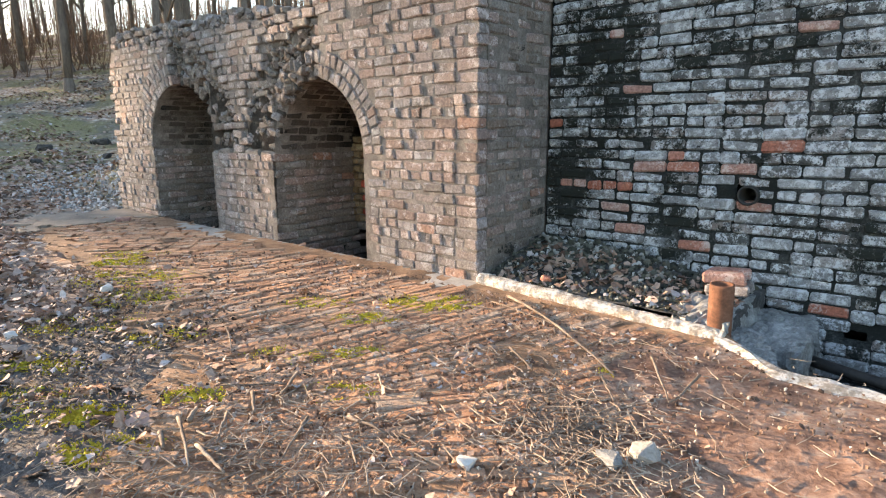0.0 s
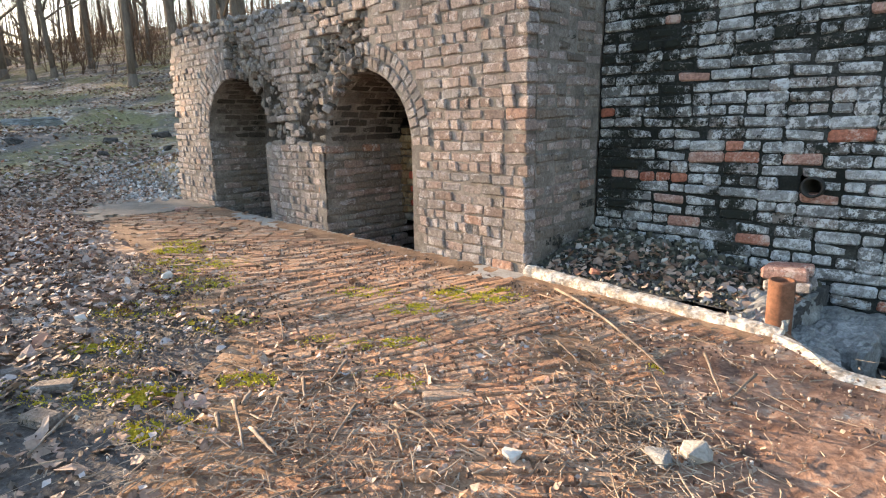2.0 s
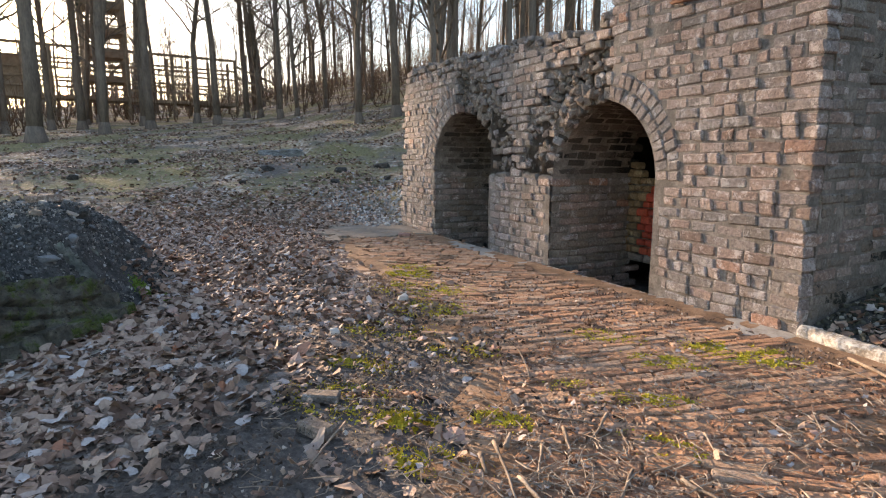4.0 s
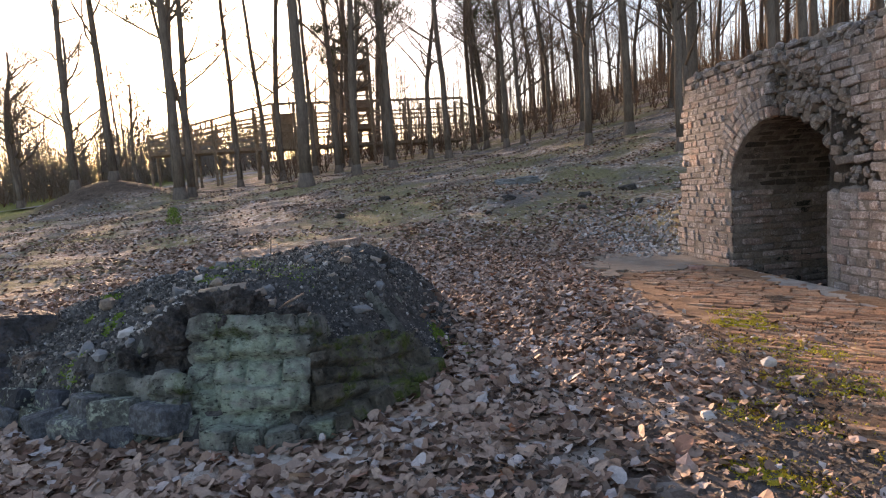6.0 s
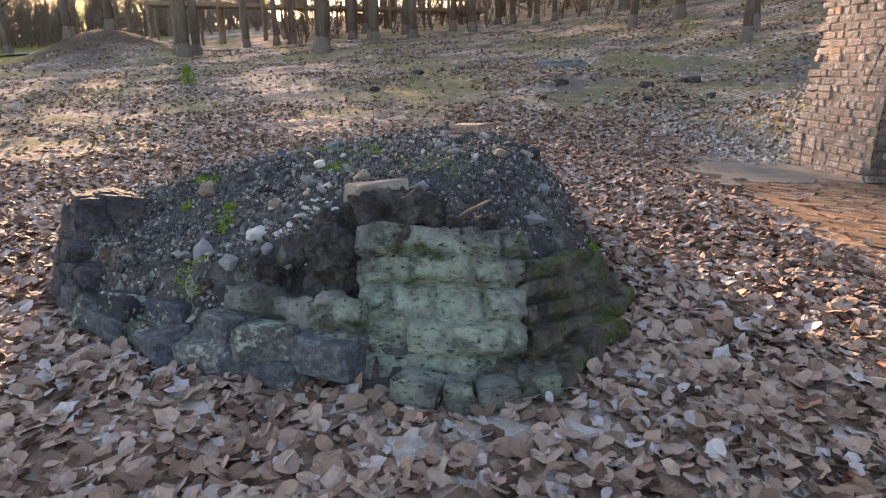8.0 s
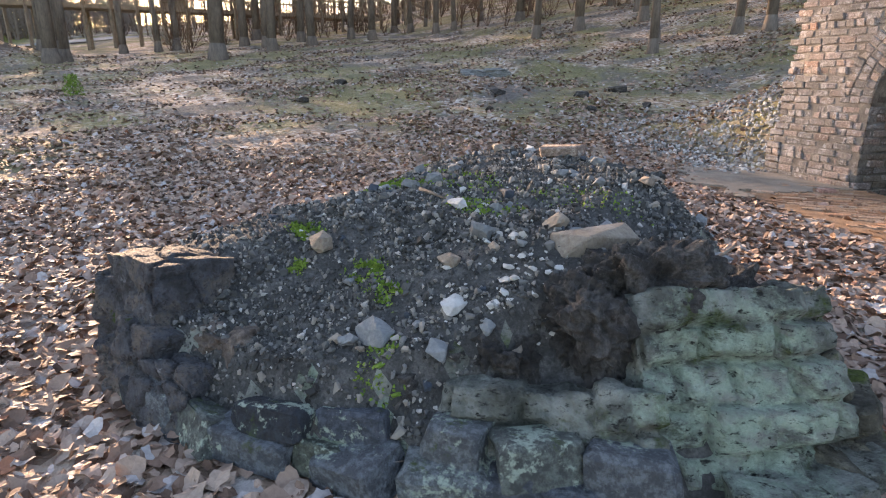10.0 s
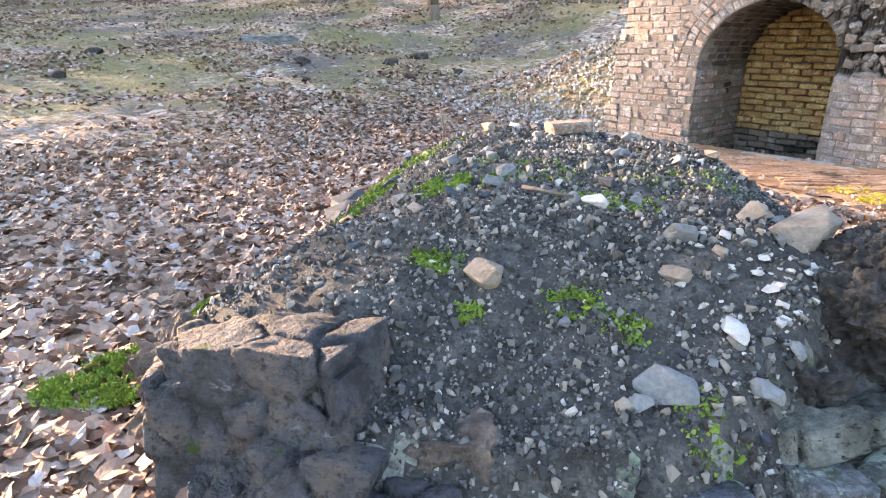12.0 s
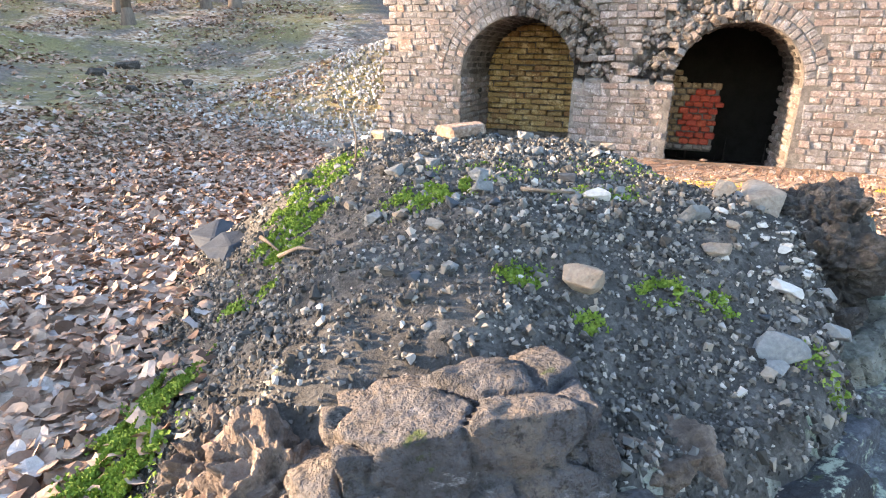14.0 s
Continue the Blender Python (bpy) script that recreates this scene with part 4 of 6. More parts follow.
def masonry(seed, sx, sy, sz, course=0.10, length=0.19, groove=0.035, jut=0.024, ball=0.22, rough=0.03, cuts=62):
    """A standing mass of old coursed stone: ledges, open joints and stones that jut, in metres."""
    bm = bmesh.new()
    bmesh.ops.create_cube(bm, size=1)
    bmesh.ops.subdivide_edges(bm, edges=bm.edges, cuts=cuts, use_grid_fill=True)
    off = Vector((seed * 3.1, seed * 1.7, seed * 2.3))
    for v in bm.verts:
        q = v.co.copy()
        c = q.lerp(q.normalized() * 0.62, ball)
        p = Vector((c.x * sx, c.y * sy, c.z * sz))
        n = Vector((q.x ** 5 / sx, q.y ** 5 / sy, q.z ** 5 / sz)).normalized()
        up = p.z + 0.03 * noise.noise(p * 3.5 + off)
        row = math.floor(up / course)
        a = (p.x if abs(n.y) >= abs(n.x) else p.y) + 0.03 * noise.noise(p * 5 + off * 2)
        wide = length * (0.75 + 0.5 * random.Random(row * 7 + seed).random())
        col = math.floor(a / wide + 0.43 * row)
        gap = min(abs(up / course - round(up / course)) * course, abs(a / wide + 0.43 * row - round(a / wide + 0.43 * row)) * wide)
        open_joint = sstep(-0.15, 0.2, noise.noise(p * 4.2 + off * 3))
        d = jut * (2 * random.Random(row * 131 + col * 17 + seed).random() - 1) - groove * open_joint * sstep(0.024, 0.004, gap)
        d += rough * (noise.noise(p * 6 + off) + 0.5 * noise.noise(p * 15 + off) + 0.3 * noise.noise(p * 36 + off))
        v.co = p + n * d
    return bm


def lumpy(seed, sx, sy, sz, rough=0.05, cuts=30):
    """A burnt, pitted lump of slag and cinders, in metres."""
    bm = bmesh.new()
    bmesh.ops.create_cube(bm, size=1)
    bmesh.ops.subdivide_edges(bm, edges=bm.edges, cuts=cuts, use_grid_fill=True)
    off = Vector((seed * 2.17, seed * 3.91, seed * 1.37))
    for v in bm.verts:
        q = v.co.copy()
        c = q.lerp(q.normalized() * 0.58, 0.6)
        p = Vector((c.x * sx, c.y * sy, c.z * sz))
        d = rough * (noise.noise(p * 6 + off) + 0.9 * noise.noise(p * 13 + off) + 0.8 * abs(noise.noise(p * 24 + off)) + 0.5 * noise.noise(p * 45 + off) - 0.3)
        d -= 0.7 * rough * sstep(0.15, 0.45, noise.noise(p * 10 - off))
        v.co = p + q.normalized() * d
    return bm


def cracked(seed, sx, sy, sz, cells=5.0, ball=0.2, cuts=44):
    """A boulder with flat broken facets, parted by a few deep cracks, in metres."""
    bm = bmesh.new()
    bmesh.ops.create_cube(bm, size=1)
    bmesh.ops.subdivide_edges(bm, edges=bm.edges, cuts=cuts, use_grid_fill=True)
    off = Vector((seed * 3.17, seed * 1.91, seed * 2.37))
    for v in bm.verts:
        q = v.co.copy()
        c = q.lerp(q.normalized() * 0.62, ball)
        p = Vector((c.x * sx, c.y * sy, c.z * sz))
        w = p + 0.03 * Vector((noise.noise(p * 7 + off), noise.noise(p * 7 - off), noise.noise(p * 7 + off * 2)))
        dist, near = noise.voronoi(w * cells + off)
        gap = (dist[1] - dist[0]) / cells
        tone = random.Random(int(near[0].x * 977) + int(near[0].y * 631) + seed).uniform(-1, 1)
        d = 0.024 * tone - 0.024 * sstep(0.014, 0.0, gap) - 0.006 * sstep(0.05, 0.0, gap)
        d += 0.016 * noise.noise(p * 8 + off) + 0.008 * noise.noise(p * 22 + off) + 0.004 * noise.noise(p * 50 + off)
        v.co = p + q.normalized() * d
    return bm


def mossy_material():
    k = Nodes("mossy_brown_rock", 0.94, 0.2)
    c = k.ramp(k.noise(6, 6, 0.75), [(0.3, (0.035, 0.033, 0.026)), (0.48, (0.13, 0.12, 0.095)), (0.62, (0.24, 0.225, 0.18)), (0.8, (0.36, 0.36, 0.30))])
    moss = k.ramp(k.noise(45, 5, 0.75), [(0.3, (0.03, 0.042, 0.012)), (0.7, (0.15, 0.19, 0.05))])
    c = k.mix(k.step(k.math("ADD", k.noise(3.0, 5, 0.65), k.math("MULTIPLY", k.noise(26, 4, 0.7), 0.35)), 0.66, 0.76), c, moss)
    c = k.mix(k.step(k.noise(24, 5, 0.75, stretch=(1, 1, 2.5)), 0.57, 0.66), c, (0.03, 0.028, 0.022))
    return k.done(c, k.math("ADD", k.noise(12, 6, 0.75), k.noise(42, 4, 0.7)), 1.0, 0.03)


M_MOSSROCK = mossy_material()


def face_stones():
    """Squared stones and bricks in the mound's broken front, course by course."""
    g = random.Random(21)
    n = len(OUT)
    for i in range(1, 11):
        (x0, y0), (x1, y1) = OUT[i], OUT[i + 1]
        ln = math.hypot(x1 - x0, y1 - y0)
        a = math.degrees(math.atan2(y1 - y0, x1 - x0))
        low = i > 4
        for k, zc in enumerate((0.045,) if low else (0.05, 0.15)):
            t = -0.04 + 0.08 * (k % 2)
            while t < ln:
                w = g.uniform(0.10, 0.20) if low else g.uniform(0.14, 0.30)
                c = t + w / 2
                t += w + 0.008
                if g.random() < (0.55 if low else (0.05, 0.25)[k]):
                    continue
                inn = 0.02 + 0.07 * k + g.uniform(-0.03, 0.03)
                x = x0 + (x1 - x0) * c / ln - math.sin(radians(a)) * inn
                y = y0 + (y1 - y0) * c / ln + math.cos(radians(a)) * inn
                stone("stone", BLOCKS[g.randrange(5)], pose(x, y, zc + g.uniform(-0.015, 0.015), g.gauss(-10, 8), g.gauss(0, 6), a + g.gauss(0, 8)), (w, g.uniform(0.14, 0.2), g.uniform(0.085, 0.12) * (1 if low else 1.3)), (M_MOUND if i < 8 else M_MOSSROCK) if low else M_BLOCK, mound)
    # standing faces of coursed stone, leaning back into the heap
    for k, (x, y, z, sx, sy, sz, rx, ry, rz, course) in enumerate((
            (-4.29, 1.70, 0.15, 0.68, 0.50, 0.74, -26, 0, 42, 0.125), (-4.09, 2.19, 0.06, 0.94, 0.42, 0.48, -30, 9, 99, 0.10), (-4.67, 1.29, 0.03, 0.66, 0.42, 0.44, -22, -3, 25, 0.115))):
        ob = new("masonry_face", from_bm("masonry_face", masonry(k + 3, sx, sy, sz, course, 0.22, 0.05, 0.032), M_MOSSROCK if k == 1 else M_MOUND, True))
        ob.parent = mound
        ob.matrix_basis = mound.matrix_world.inverted() @ pose(x, y, z, rx, ry, rz)
    # burnt crust that caps the faces and lies along the lip of the heap
    for k, (x, y, z, sx, sy, sz, rx, rz, mat, rough) in enumerate((
            (-4.62, 1.46, 0.44, 0.30, 0.30, 0.30, 0, 60, M_CRUST, 0.05), (-4.50, 1.64, 0.54, 0.40, 0.34, 0.28, -10, 45, M_CRUST, 0.05), (-4.34, 1.83, 0.45, 0.40, 0.28, 0.22, -16, 80, M_CRUST, 0.045), (-4.26, 2.02, 0.35, 0.26, 0.20, 0.16, -16, 80, M_CRUST, 0.035),
            (-4.88, 1.28, 0.30, 0.28, 0.24, 0.20, 0, 10, M_CRUST, 0.05), (-5.10, 1.14, 0.22, 0.30, 0.24, 0.20, 0, 60, M_CRUST, 0.045), (-5.40, 0.98, 0.17, 0.28, 0.20, 0.16, 0, 20, M_CRUST, 0.04),
            (-5.81, 0.92, 0.24, 0.26, 0.22, 0.17, 0, 0, M_BROWN, 0.03), (-6.70, 1.10, 0.14, 0.26, 0.34, 0.46, 0, 30, M_BROWN, 0.05), (-6.80, 1.38, 0.08, 0.26, 0.34, 0.28, 0, 60, M_BROWN, 0.05),
            (-4.98, 3.02, 0.62, 0.30, 0.26, 0.20, 0, 0, M_CINDER, 0.05))):
        ob = new("crag", from_bm("crag", lumpy(k + 30, sx, sy, sz, rough, 36), mat))
        ob.parent = mound
        ob.matrix_basis = mound.matrix_world.inverted() @ pose(x, y, z, rx, g.gauss(0, 3), rz)
    # the cracked boulder at the end of the front, and the slabs that lean on it
    for k, (x, y, z, sx, sy, sz, rx, rz) in enumerate(((-6.29, 0.94, 0.185, 0.56, 0.33, 0.64, -8, -8), (-6.54, 0.94, 0.14, 0.22, 0.30, 0.50, -8, 18), (-6.12, 0.76, 0.10, 0.34, 0.22, 0.40, -16, -6),
                                                       (-5.90, 0.74, 0.07, 0.30, 0.24, 0.32, -14, 8), (-6.34, 0.78, 0.05, 0.26, 0.18, 0.24, -10, 20))):
        ob = new("boulder", from_bm("boulder", cracked(k + 11, sx, sy, sz, 4.6 if k == 0 else 6.0, 0.2, 48 if k == 0 else 26), M_BOULDER, True))
        ob.parent = mound
        ob.matrix_basis = mound.matrix_world.inverted() @ pose(x, y, z, rx, g.gauss(0, 3), rz)


def boulder_material():
    k = Nodes("cracked_boulder", 0.85, 0.3)
    c = k.ramp(k.noise(3.5, 6, 0.7), [(0.3, (0.0247, 0.0247, 0.0256)), (0.42, (0.0808, 0.0798, 0.0817)), (0.50, (0.123, 0.125, 0.138)), (0.57, (0.171, 0.147, 0.128)), (0.72, (0.275, 0.252, 0.237))])
    c = k.mix(k.step(k.noise(34, 6, 0.75), 0.52, 0.62), c, (0.06, 0.057, 0.055))
    c = k.mix(k.step(k.noise(7, 6, 0.75, stretch=(1, 1, 2.5)), 0.62, 0.68), c, (0.27, 0.27, 0.285))
    c = k.mix(k.step(k.noise(9, 5, 0.6), 0.66, 0.72), c, (0.07, 0.10, 0.03))
    return k.done(c, k.math("ADD", k.noise(12, 6, 0.75), k.noise(45, 4, 0.7)), 1.0, 0.05)


M_BOULDER = boulder_material()
M_BROWN = plain("brown_slag", [(0, (0.04, 0.032, 0.028)), (0.5, (0.15, 0.118, 0.098)), (1, (0.34, 0.28, 0.24))], 9, 0.95, 1.0, 0.04)
M_CRUST = plain("burnt_crust", [(0, (0.0166, 0.0156, 0.0146)), (0.5, (0.0603, 0.0551, 0.051)), (1, (0.208, 0.192, 0.177))], 9, 0.95, 1.0, 0.05)
face_stones()


def loose_stones():
    g = random.Random(33)
    named = ((-5.78, 1.36, 0.13, 0.10, 0.09, M_WARMSTONE, "squared tan stone lying on the cinders"),
             (-5.26, 1.09, 0.20, 0.11, 0.09, M_STONE, "long blue-grey stone lying on the cinders"),
             (-5.16, 1.62, 0.13, 0.09, 0.07, M_STONE, "pale grey stone on the cinder heap"),
             (-5.05, 1.28, 0.13, 0.08, 0.05, M_WHITESTONE, "flat white stone on the cinder heap"),
             (-4.74, 1.72, 0.33, 0.19, 0.11, M_WARMSTONE, "large tan stone beside the burnt crag"),
             (-4.90, 1.75, 0.10, 0.09, 0.09, M_WARMSTONE, "tan stone half sunk in cinders"),
             (-5.42, 1.85, 0.11, 0.07, 0.05, M_WHITESTONE, "pale worn stone among weeds"),
             (-6.10, 1.80, 0.07, 0.06, 0.04, M_WARMSTONE, "small tan stone among weeds"),
             (-6.86, 3.26, 0.36, 0.24, 0.10, M_SLATE, "dark blue slate stone at the heap's foot"),
             (-6.80, 2.98, 0.34, 0.22, 0.08, M_SLATE, "dark blue slate stone at the heap's foot"),
             (-4.40, 2.49, 0.16, 0.10, 0.05, M_STONE, "thin grey stone near the heap's edge"),
             (-5.95, 3.49, 0.15, 0.06, 0.05, M_WHITESTONE, "pale stone on the heap's crest"),
             (-5.82, 3.40, 0.13, 0.06, 0.06, M_WHITESTONE, "pale stone on the heap's crest"))
    for x, y, sx, sy, sz, mat, text in named:
        stone("stone", ROCKS[g.randrange(6)], pose(x, y, heap_z(x, y) + sz * 0.28, g.gauss(0, 8), g.gauss(0, 8), g.uniform(0, 180)), (sx, sy, sz), mat, None, text, "stone", "stones on the mound")
    for i in range(60):
        x, y = -4.92 + g.gauss(0, 0.15), 1.42 + g.gauss(0, 0.12)
        q = 0.012 + g.random() ** 3 * 0.036
        stone("stone", ROCKS[g.randrange(6)], pose(x, y, heap_z(x, y) + q * 0.18, g.gauss(0, 15), g.gauss(0, 15), g.uniform(0, 180)), (q * 1.3, q, q * 0.6), M_WHITESTONE, None, "white stone chip scattered on cinders", "stone", "white stone chips")
    for i in range(150):
        x, y = g.uniform(-6.7, -4.4), g.uniform(1.0, 3.6)
        if inside_by(x, y)[0] < 0.15:
            continue
        q = 0.025 + 0.06 * g.random() ** 2
        stone("stone", ROCKS[g.randrange(6)], pose(x, y, heap_z(x, y) + q * 0.2, g.gauss(0, 15), g.gauss(0, 15), g.uniform(0, 180)), (q * 1.3, q, q * 0.75), g.choice((M_STONE, M_STONE, M_WARMSTONE, M_SLATE)), None, "small grey stone in the cinder heap", "stone", "stones on the mound")
    # a brick left on the crest, one on the pad, and others on the ground
    for x, y, z, rz, mat, text in ((-5.48, 3.14, None, 12, M_FIRE2, "pale tan brick resting on the heap's crest"), (-4.07, 7.01, 0.02, 30, M_RED, "broken red brick on the paving"),
                                   (-1.89, 2.15, 0.0, 20, M_GREY, "grey half brick lying on dirt"), (-1.71, 1.87, 0.0, -15, M_GREY, "flat grey brick bit on dirt"),
                                   (-1.75, 2.28, -0.032, 5, M_PAVE, "worn red brick sunk in the dirt"), (-1.56, 2.36, -0.034, 10, M_PAVE, "worn red brick sunk in the dirt")):
        ob = new("loose_brick", mesh_of("loose_brick", *STRETCH[g.randrange(6)], mat))
        z = heap_z(x, y) if z is None else z
        s = 1.1 if mat is M_FIRE2 else 0.7
        ob.matrix_world = pose(x, y, z + 0.036 * s, g.gauss(0, 2), g.gauss(0, 2), rz) @ Matrix.Diagonal((s, 1.2 * s, s, 1))
        tagged(ob, text, "brick", "loose bricks")
    for x, y, q, mat, text in ((0.12, 1.77, 0.10, M_WHITESTONE, "white stone lying on the paving"), (0.61, 1.77, 0.12, M_STONE, "grey stone lying on the apron"), (0.74, 1.80, 0.14, M_CONCRETE, "lump of pale concrete on the apron"),
                               (-0.09, 1.77, 0.05, M_RED, "chip of red brick on the paving"), (-2.41, 3.91, 0.12, M_WHITESTONE, "pale stone in the mossy dirt"), (-1.63, 1.29, 0.06, M_WHITESTONE, "pale pebble on the dirt"),
                               (-2.40, 2.98, 0.09, M_WHITESTONE, "pale stone among leaves"), (0.72, 3.86, 0.10, M_RED, "red brick chip behind the kerb")):
        z = ground_z(x, y) if x != 0.72 else 0.10
        stone("stone", ROCKS[g.randrange(6)], pose(x, y, max(z, 0.012) + q * 0.25, g.gauss(0, 9), g.gauss(0, 9), g.uniform(0, 180)), (q * 0.85, q * 0.7, q * 0.5), mat, None, text, "stone", "loose stones")


M_SLATE = plain("blue_slate", [(0, (0.021, 0.027, 0.036)), (1, (0.078, 0.093, 0.114))], 6, 0.8, 0.5, 0.01)
M_FIRE2 = brick_material("tan_brick", [(0.0, (0.33, 0.24, 0.19)), (1.0, (0.38, 0.28, 0.22))], (0.46, 0.39, 0.33), 0.74, (0.16, 0.12, 0.10), 0.84)
loose_stones()


# ---- gravel, leaves, moss, twigs: what nobody could count ----
def small_stone(seed):
    b = rock_shape(seed, 10, 0, False)
    data = ([v.co.copy() for v in b.verts], [tuple(v.index for v in f.verts) for f in b.faces])
    b.free()
    return data


PEBBLES = [small_stone(i + 70) for i in range(5)]


def stuff(name, heap, material, label, category):
    return tagged(new(name, heap.mesh(name, material)), label, category, kind="stuff")


def rubble_material():
    k = Nodes("mossy_rubble", 0.95, 0.2)
    tone = k.ramp(k.each(), [(0, (0.03, 0.03, 0.024)), (0.45, (0.085, 0.085, 0.065)), (0.70, (0.13, 0.125, 0.10)), (0.90, (0.26, 0.25, 0.22)), (1, (0.50, 0.49, 0.46))])
    return k.done(tone, k.noise(60, 4), 0.6, 0.01)


M_RUBBLE = rubble_material()


def scatter_gravel():
    g = random.Random(41)
    h = Heap()
    count = 0
    while count < 36000:
        x, y = g.uniform(-7.2, -3.8), g.uniform(0.7, 4.3)
        z = mound_z(x, y)
        if z is None or z < 0.0 or inside_by(x, y)[0] < (0.36 if y < 2.8 and x > -4.9 else 0.06):
            continue
        if nz(x, y, 2, 2.6) < -0.05 and g.random() < 0.6:
            continue
        q = min(0.045, 0.006 + g.expovariate(1 / 0.0055))
        h.add(*PEBBLES[g.randrange(5)], pose(x, y, z + q * 0.22, g.uniform(0, 90), g.uniform(0, 90), g.uniform(0, 360)) @ Matrix.Diagonal((q * 1.25, q, q * 0.8, 1)))
        count += 1
    stuff("cinder_gravel", h, M_GRAVEL, "dark cinder gravel strewn over the mound", "gravel")
    h = Heap()
    for i in range(6500):
        u, p = 6.4 + abs(g.gauss(0, 1.6)), g.uniform(-0.6, 6)
        x, y = spot(u, -p).xy
        q = g.uniform(0.02, 0.07)
        h.add(*PEBBLES[g.randrange(5)], pose(x, y, ground_z(x, y) + q * 0.2, g.uniform(0, 90), g.uniform(0, 90), g.uniform(0, 360)) @ Matrix.Diagonal((q * 1.2, q, q * 0.7, 1)))
    stuff("bank_gravel", h, M_BANK, "grey gravel spilling down the bank beside the wall", "gravel")
    h = Heap()
    for i in range(3600):
        u, v = g.uniform(-1.7, -0.03), g.uniform(-0.96, -0.05)
        q = (0.008 + 0.04 * g.random() ** 3) * (1.3 if v < -0.5 else 0.8)
        c = spot(u, v, pocket_z(u, v) + q * 0.2)
        h.add(*PEBBLES[g.randrange(5)], pose(c.x, c.y, c.z, g.uniform(0, 90), g.uniform(0, 90), g.uniform(0, 360)) @ Matrix.Diagonal((q * 1.2, q, q * 0.7, 1)))
    stuff("rubble", h, M_RUBBLE, "chips of mortar and stone in the corner", "rubble")


def bank_material():
    k = Nodes("grey_gravel", 0.9, 0.3)
    tone = k.ramp(k.each(), [(0, (0.10, 0.095, 0.09)), (0.4, (0.30, 0.295, 0.29)), (0.8, (0.48, 0.48, 0.48)), (1, (0.66, 0.65, 0.63))])
    return k.done(tone, k.noise(60, 4), 0.6, 0.01)


M_BANK = bank_material()


def crumb_material():
    k = Nodes("brick_crumbs", 0.95, 0.2)
    tone = k.ramp(k.each(), [(0, (0.07, 0.05, 0.04)), (0.5, (0.22, 0.14, 0.10)), (0.8, (0.34, 0.26, 0.20)), (1, (0.55, 0.5, 0.44))])
    return k.done(tone, k.noise(60, 4), 0.6, 0.01)


M_CRUMB = crumb_material()


def scatter_crumbs():
    g = random.Random(47)
    h = Heap()
    count = 0
    while count < 11000:
        x, y = g.uniform(-3.2, 2.2), g.uniform(0.4, 5.2)
        if local(x, y)[1] < 0.2 or not (paved(x, y, 0.8) or x > 0) or nz(x, y, 3, 2.2) < g.uniform(-0.4, 0.5) or (x > 0.9 and not apron_area(x, y)):
            continue
        q = 0.005 + 0.016 * g.random() ** 3
        h.add(*PEBBLES[g.randrange(5)], pose(x, y, 0.026 + q * 0.1, g.uniform(0, 90), g.uniform(0, 90), g.uniform(0, 360)) @ Matrix.Diagonal((q * 1.3, q, q * 0.7, 1)))
        count += 1
    stuff("crumbs", h, M_CRUMB, "crumbs of brick and dirt over the paving", "rubble")


scatter_crumbs()
scatter_gravel()


def leaf_data(seed, lobes):
    g = random.Random(seed)
    n = 10
    pts = []
    for i in range(n):
        a = 2 * math.pi * i / n
        r = (0.5 if i % 2 == 0 else 0.5 - lobes) * g.uniform(0.8, 1.1)
        pts.append((r * math.cos(a), r * (0.62 + 0.08 * (seed % 4)) * math.sin(a)))
    curl, fold = g.uniform(-0.7, 0.9), g.uniform(-0.5, 0.6)
    top = [(0, 0, 0.03)] + [(x, y, curl * x * x + fold * abs(y) * 0.6 + g.gauss(0, 0.035)) for x, y in pts]
    return top, [(0, i, i % n + 1) for i in range(1, n + 1)]


LEAVES = [leaf_data(i, (0.02, 0.07, 0.13)[i % 3]) for i in range(9)]
FLAKES = [([(-0.5, 0, 0.05), (0, -0.35, 0), (0.5, 0, 0.12), (0, 0.35, 0.02)], [(0, 1, 2), (0, 2, 3)]), ([(-0.5, 0, 0.0), (0, -0.4, 0.14), (0.45, 0, 0.0), (0, 0.3, 0.1)], [(0, 1, 3), (1, 2, 3)])]


def litter_share(x, y):
    """How thickly leaves lie, 0 to 1."""
    u, v = local(x, y)
    if v < 0.02 and u < 6.5:
        return 0
    inner = inside_by(x, y)[0]
    if inner > 0.03:
        return 0.6 * sstep(0.38, 0.05, inner + 0.15 * nz(x, y, 6, 3)) if x < -6.55 or y > 3.1 else 0
    if paved(x, y, 0.0) or x > 0.3:
        return 0.05 * sstep(1.0, 0.0, x - pave_left(y)) + 0.012
    edge = pave_left(y) - x
    s = sstep(0.15, 0.95, edge + 0.35 * nz(x, y, 4, 1.6))
    if y < 3.2:
        s *= sstep(0.5, 1.9, edge + 0.4 * nz(x, y, 2, 1.1))
    return 0.06 + 0.94 * s


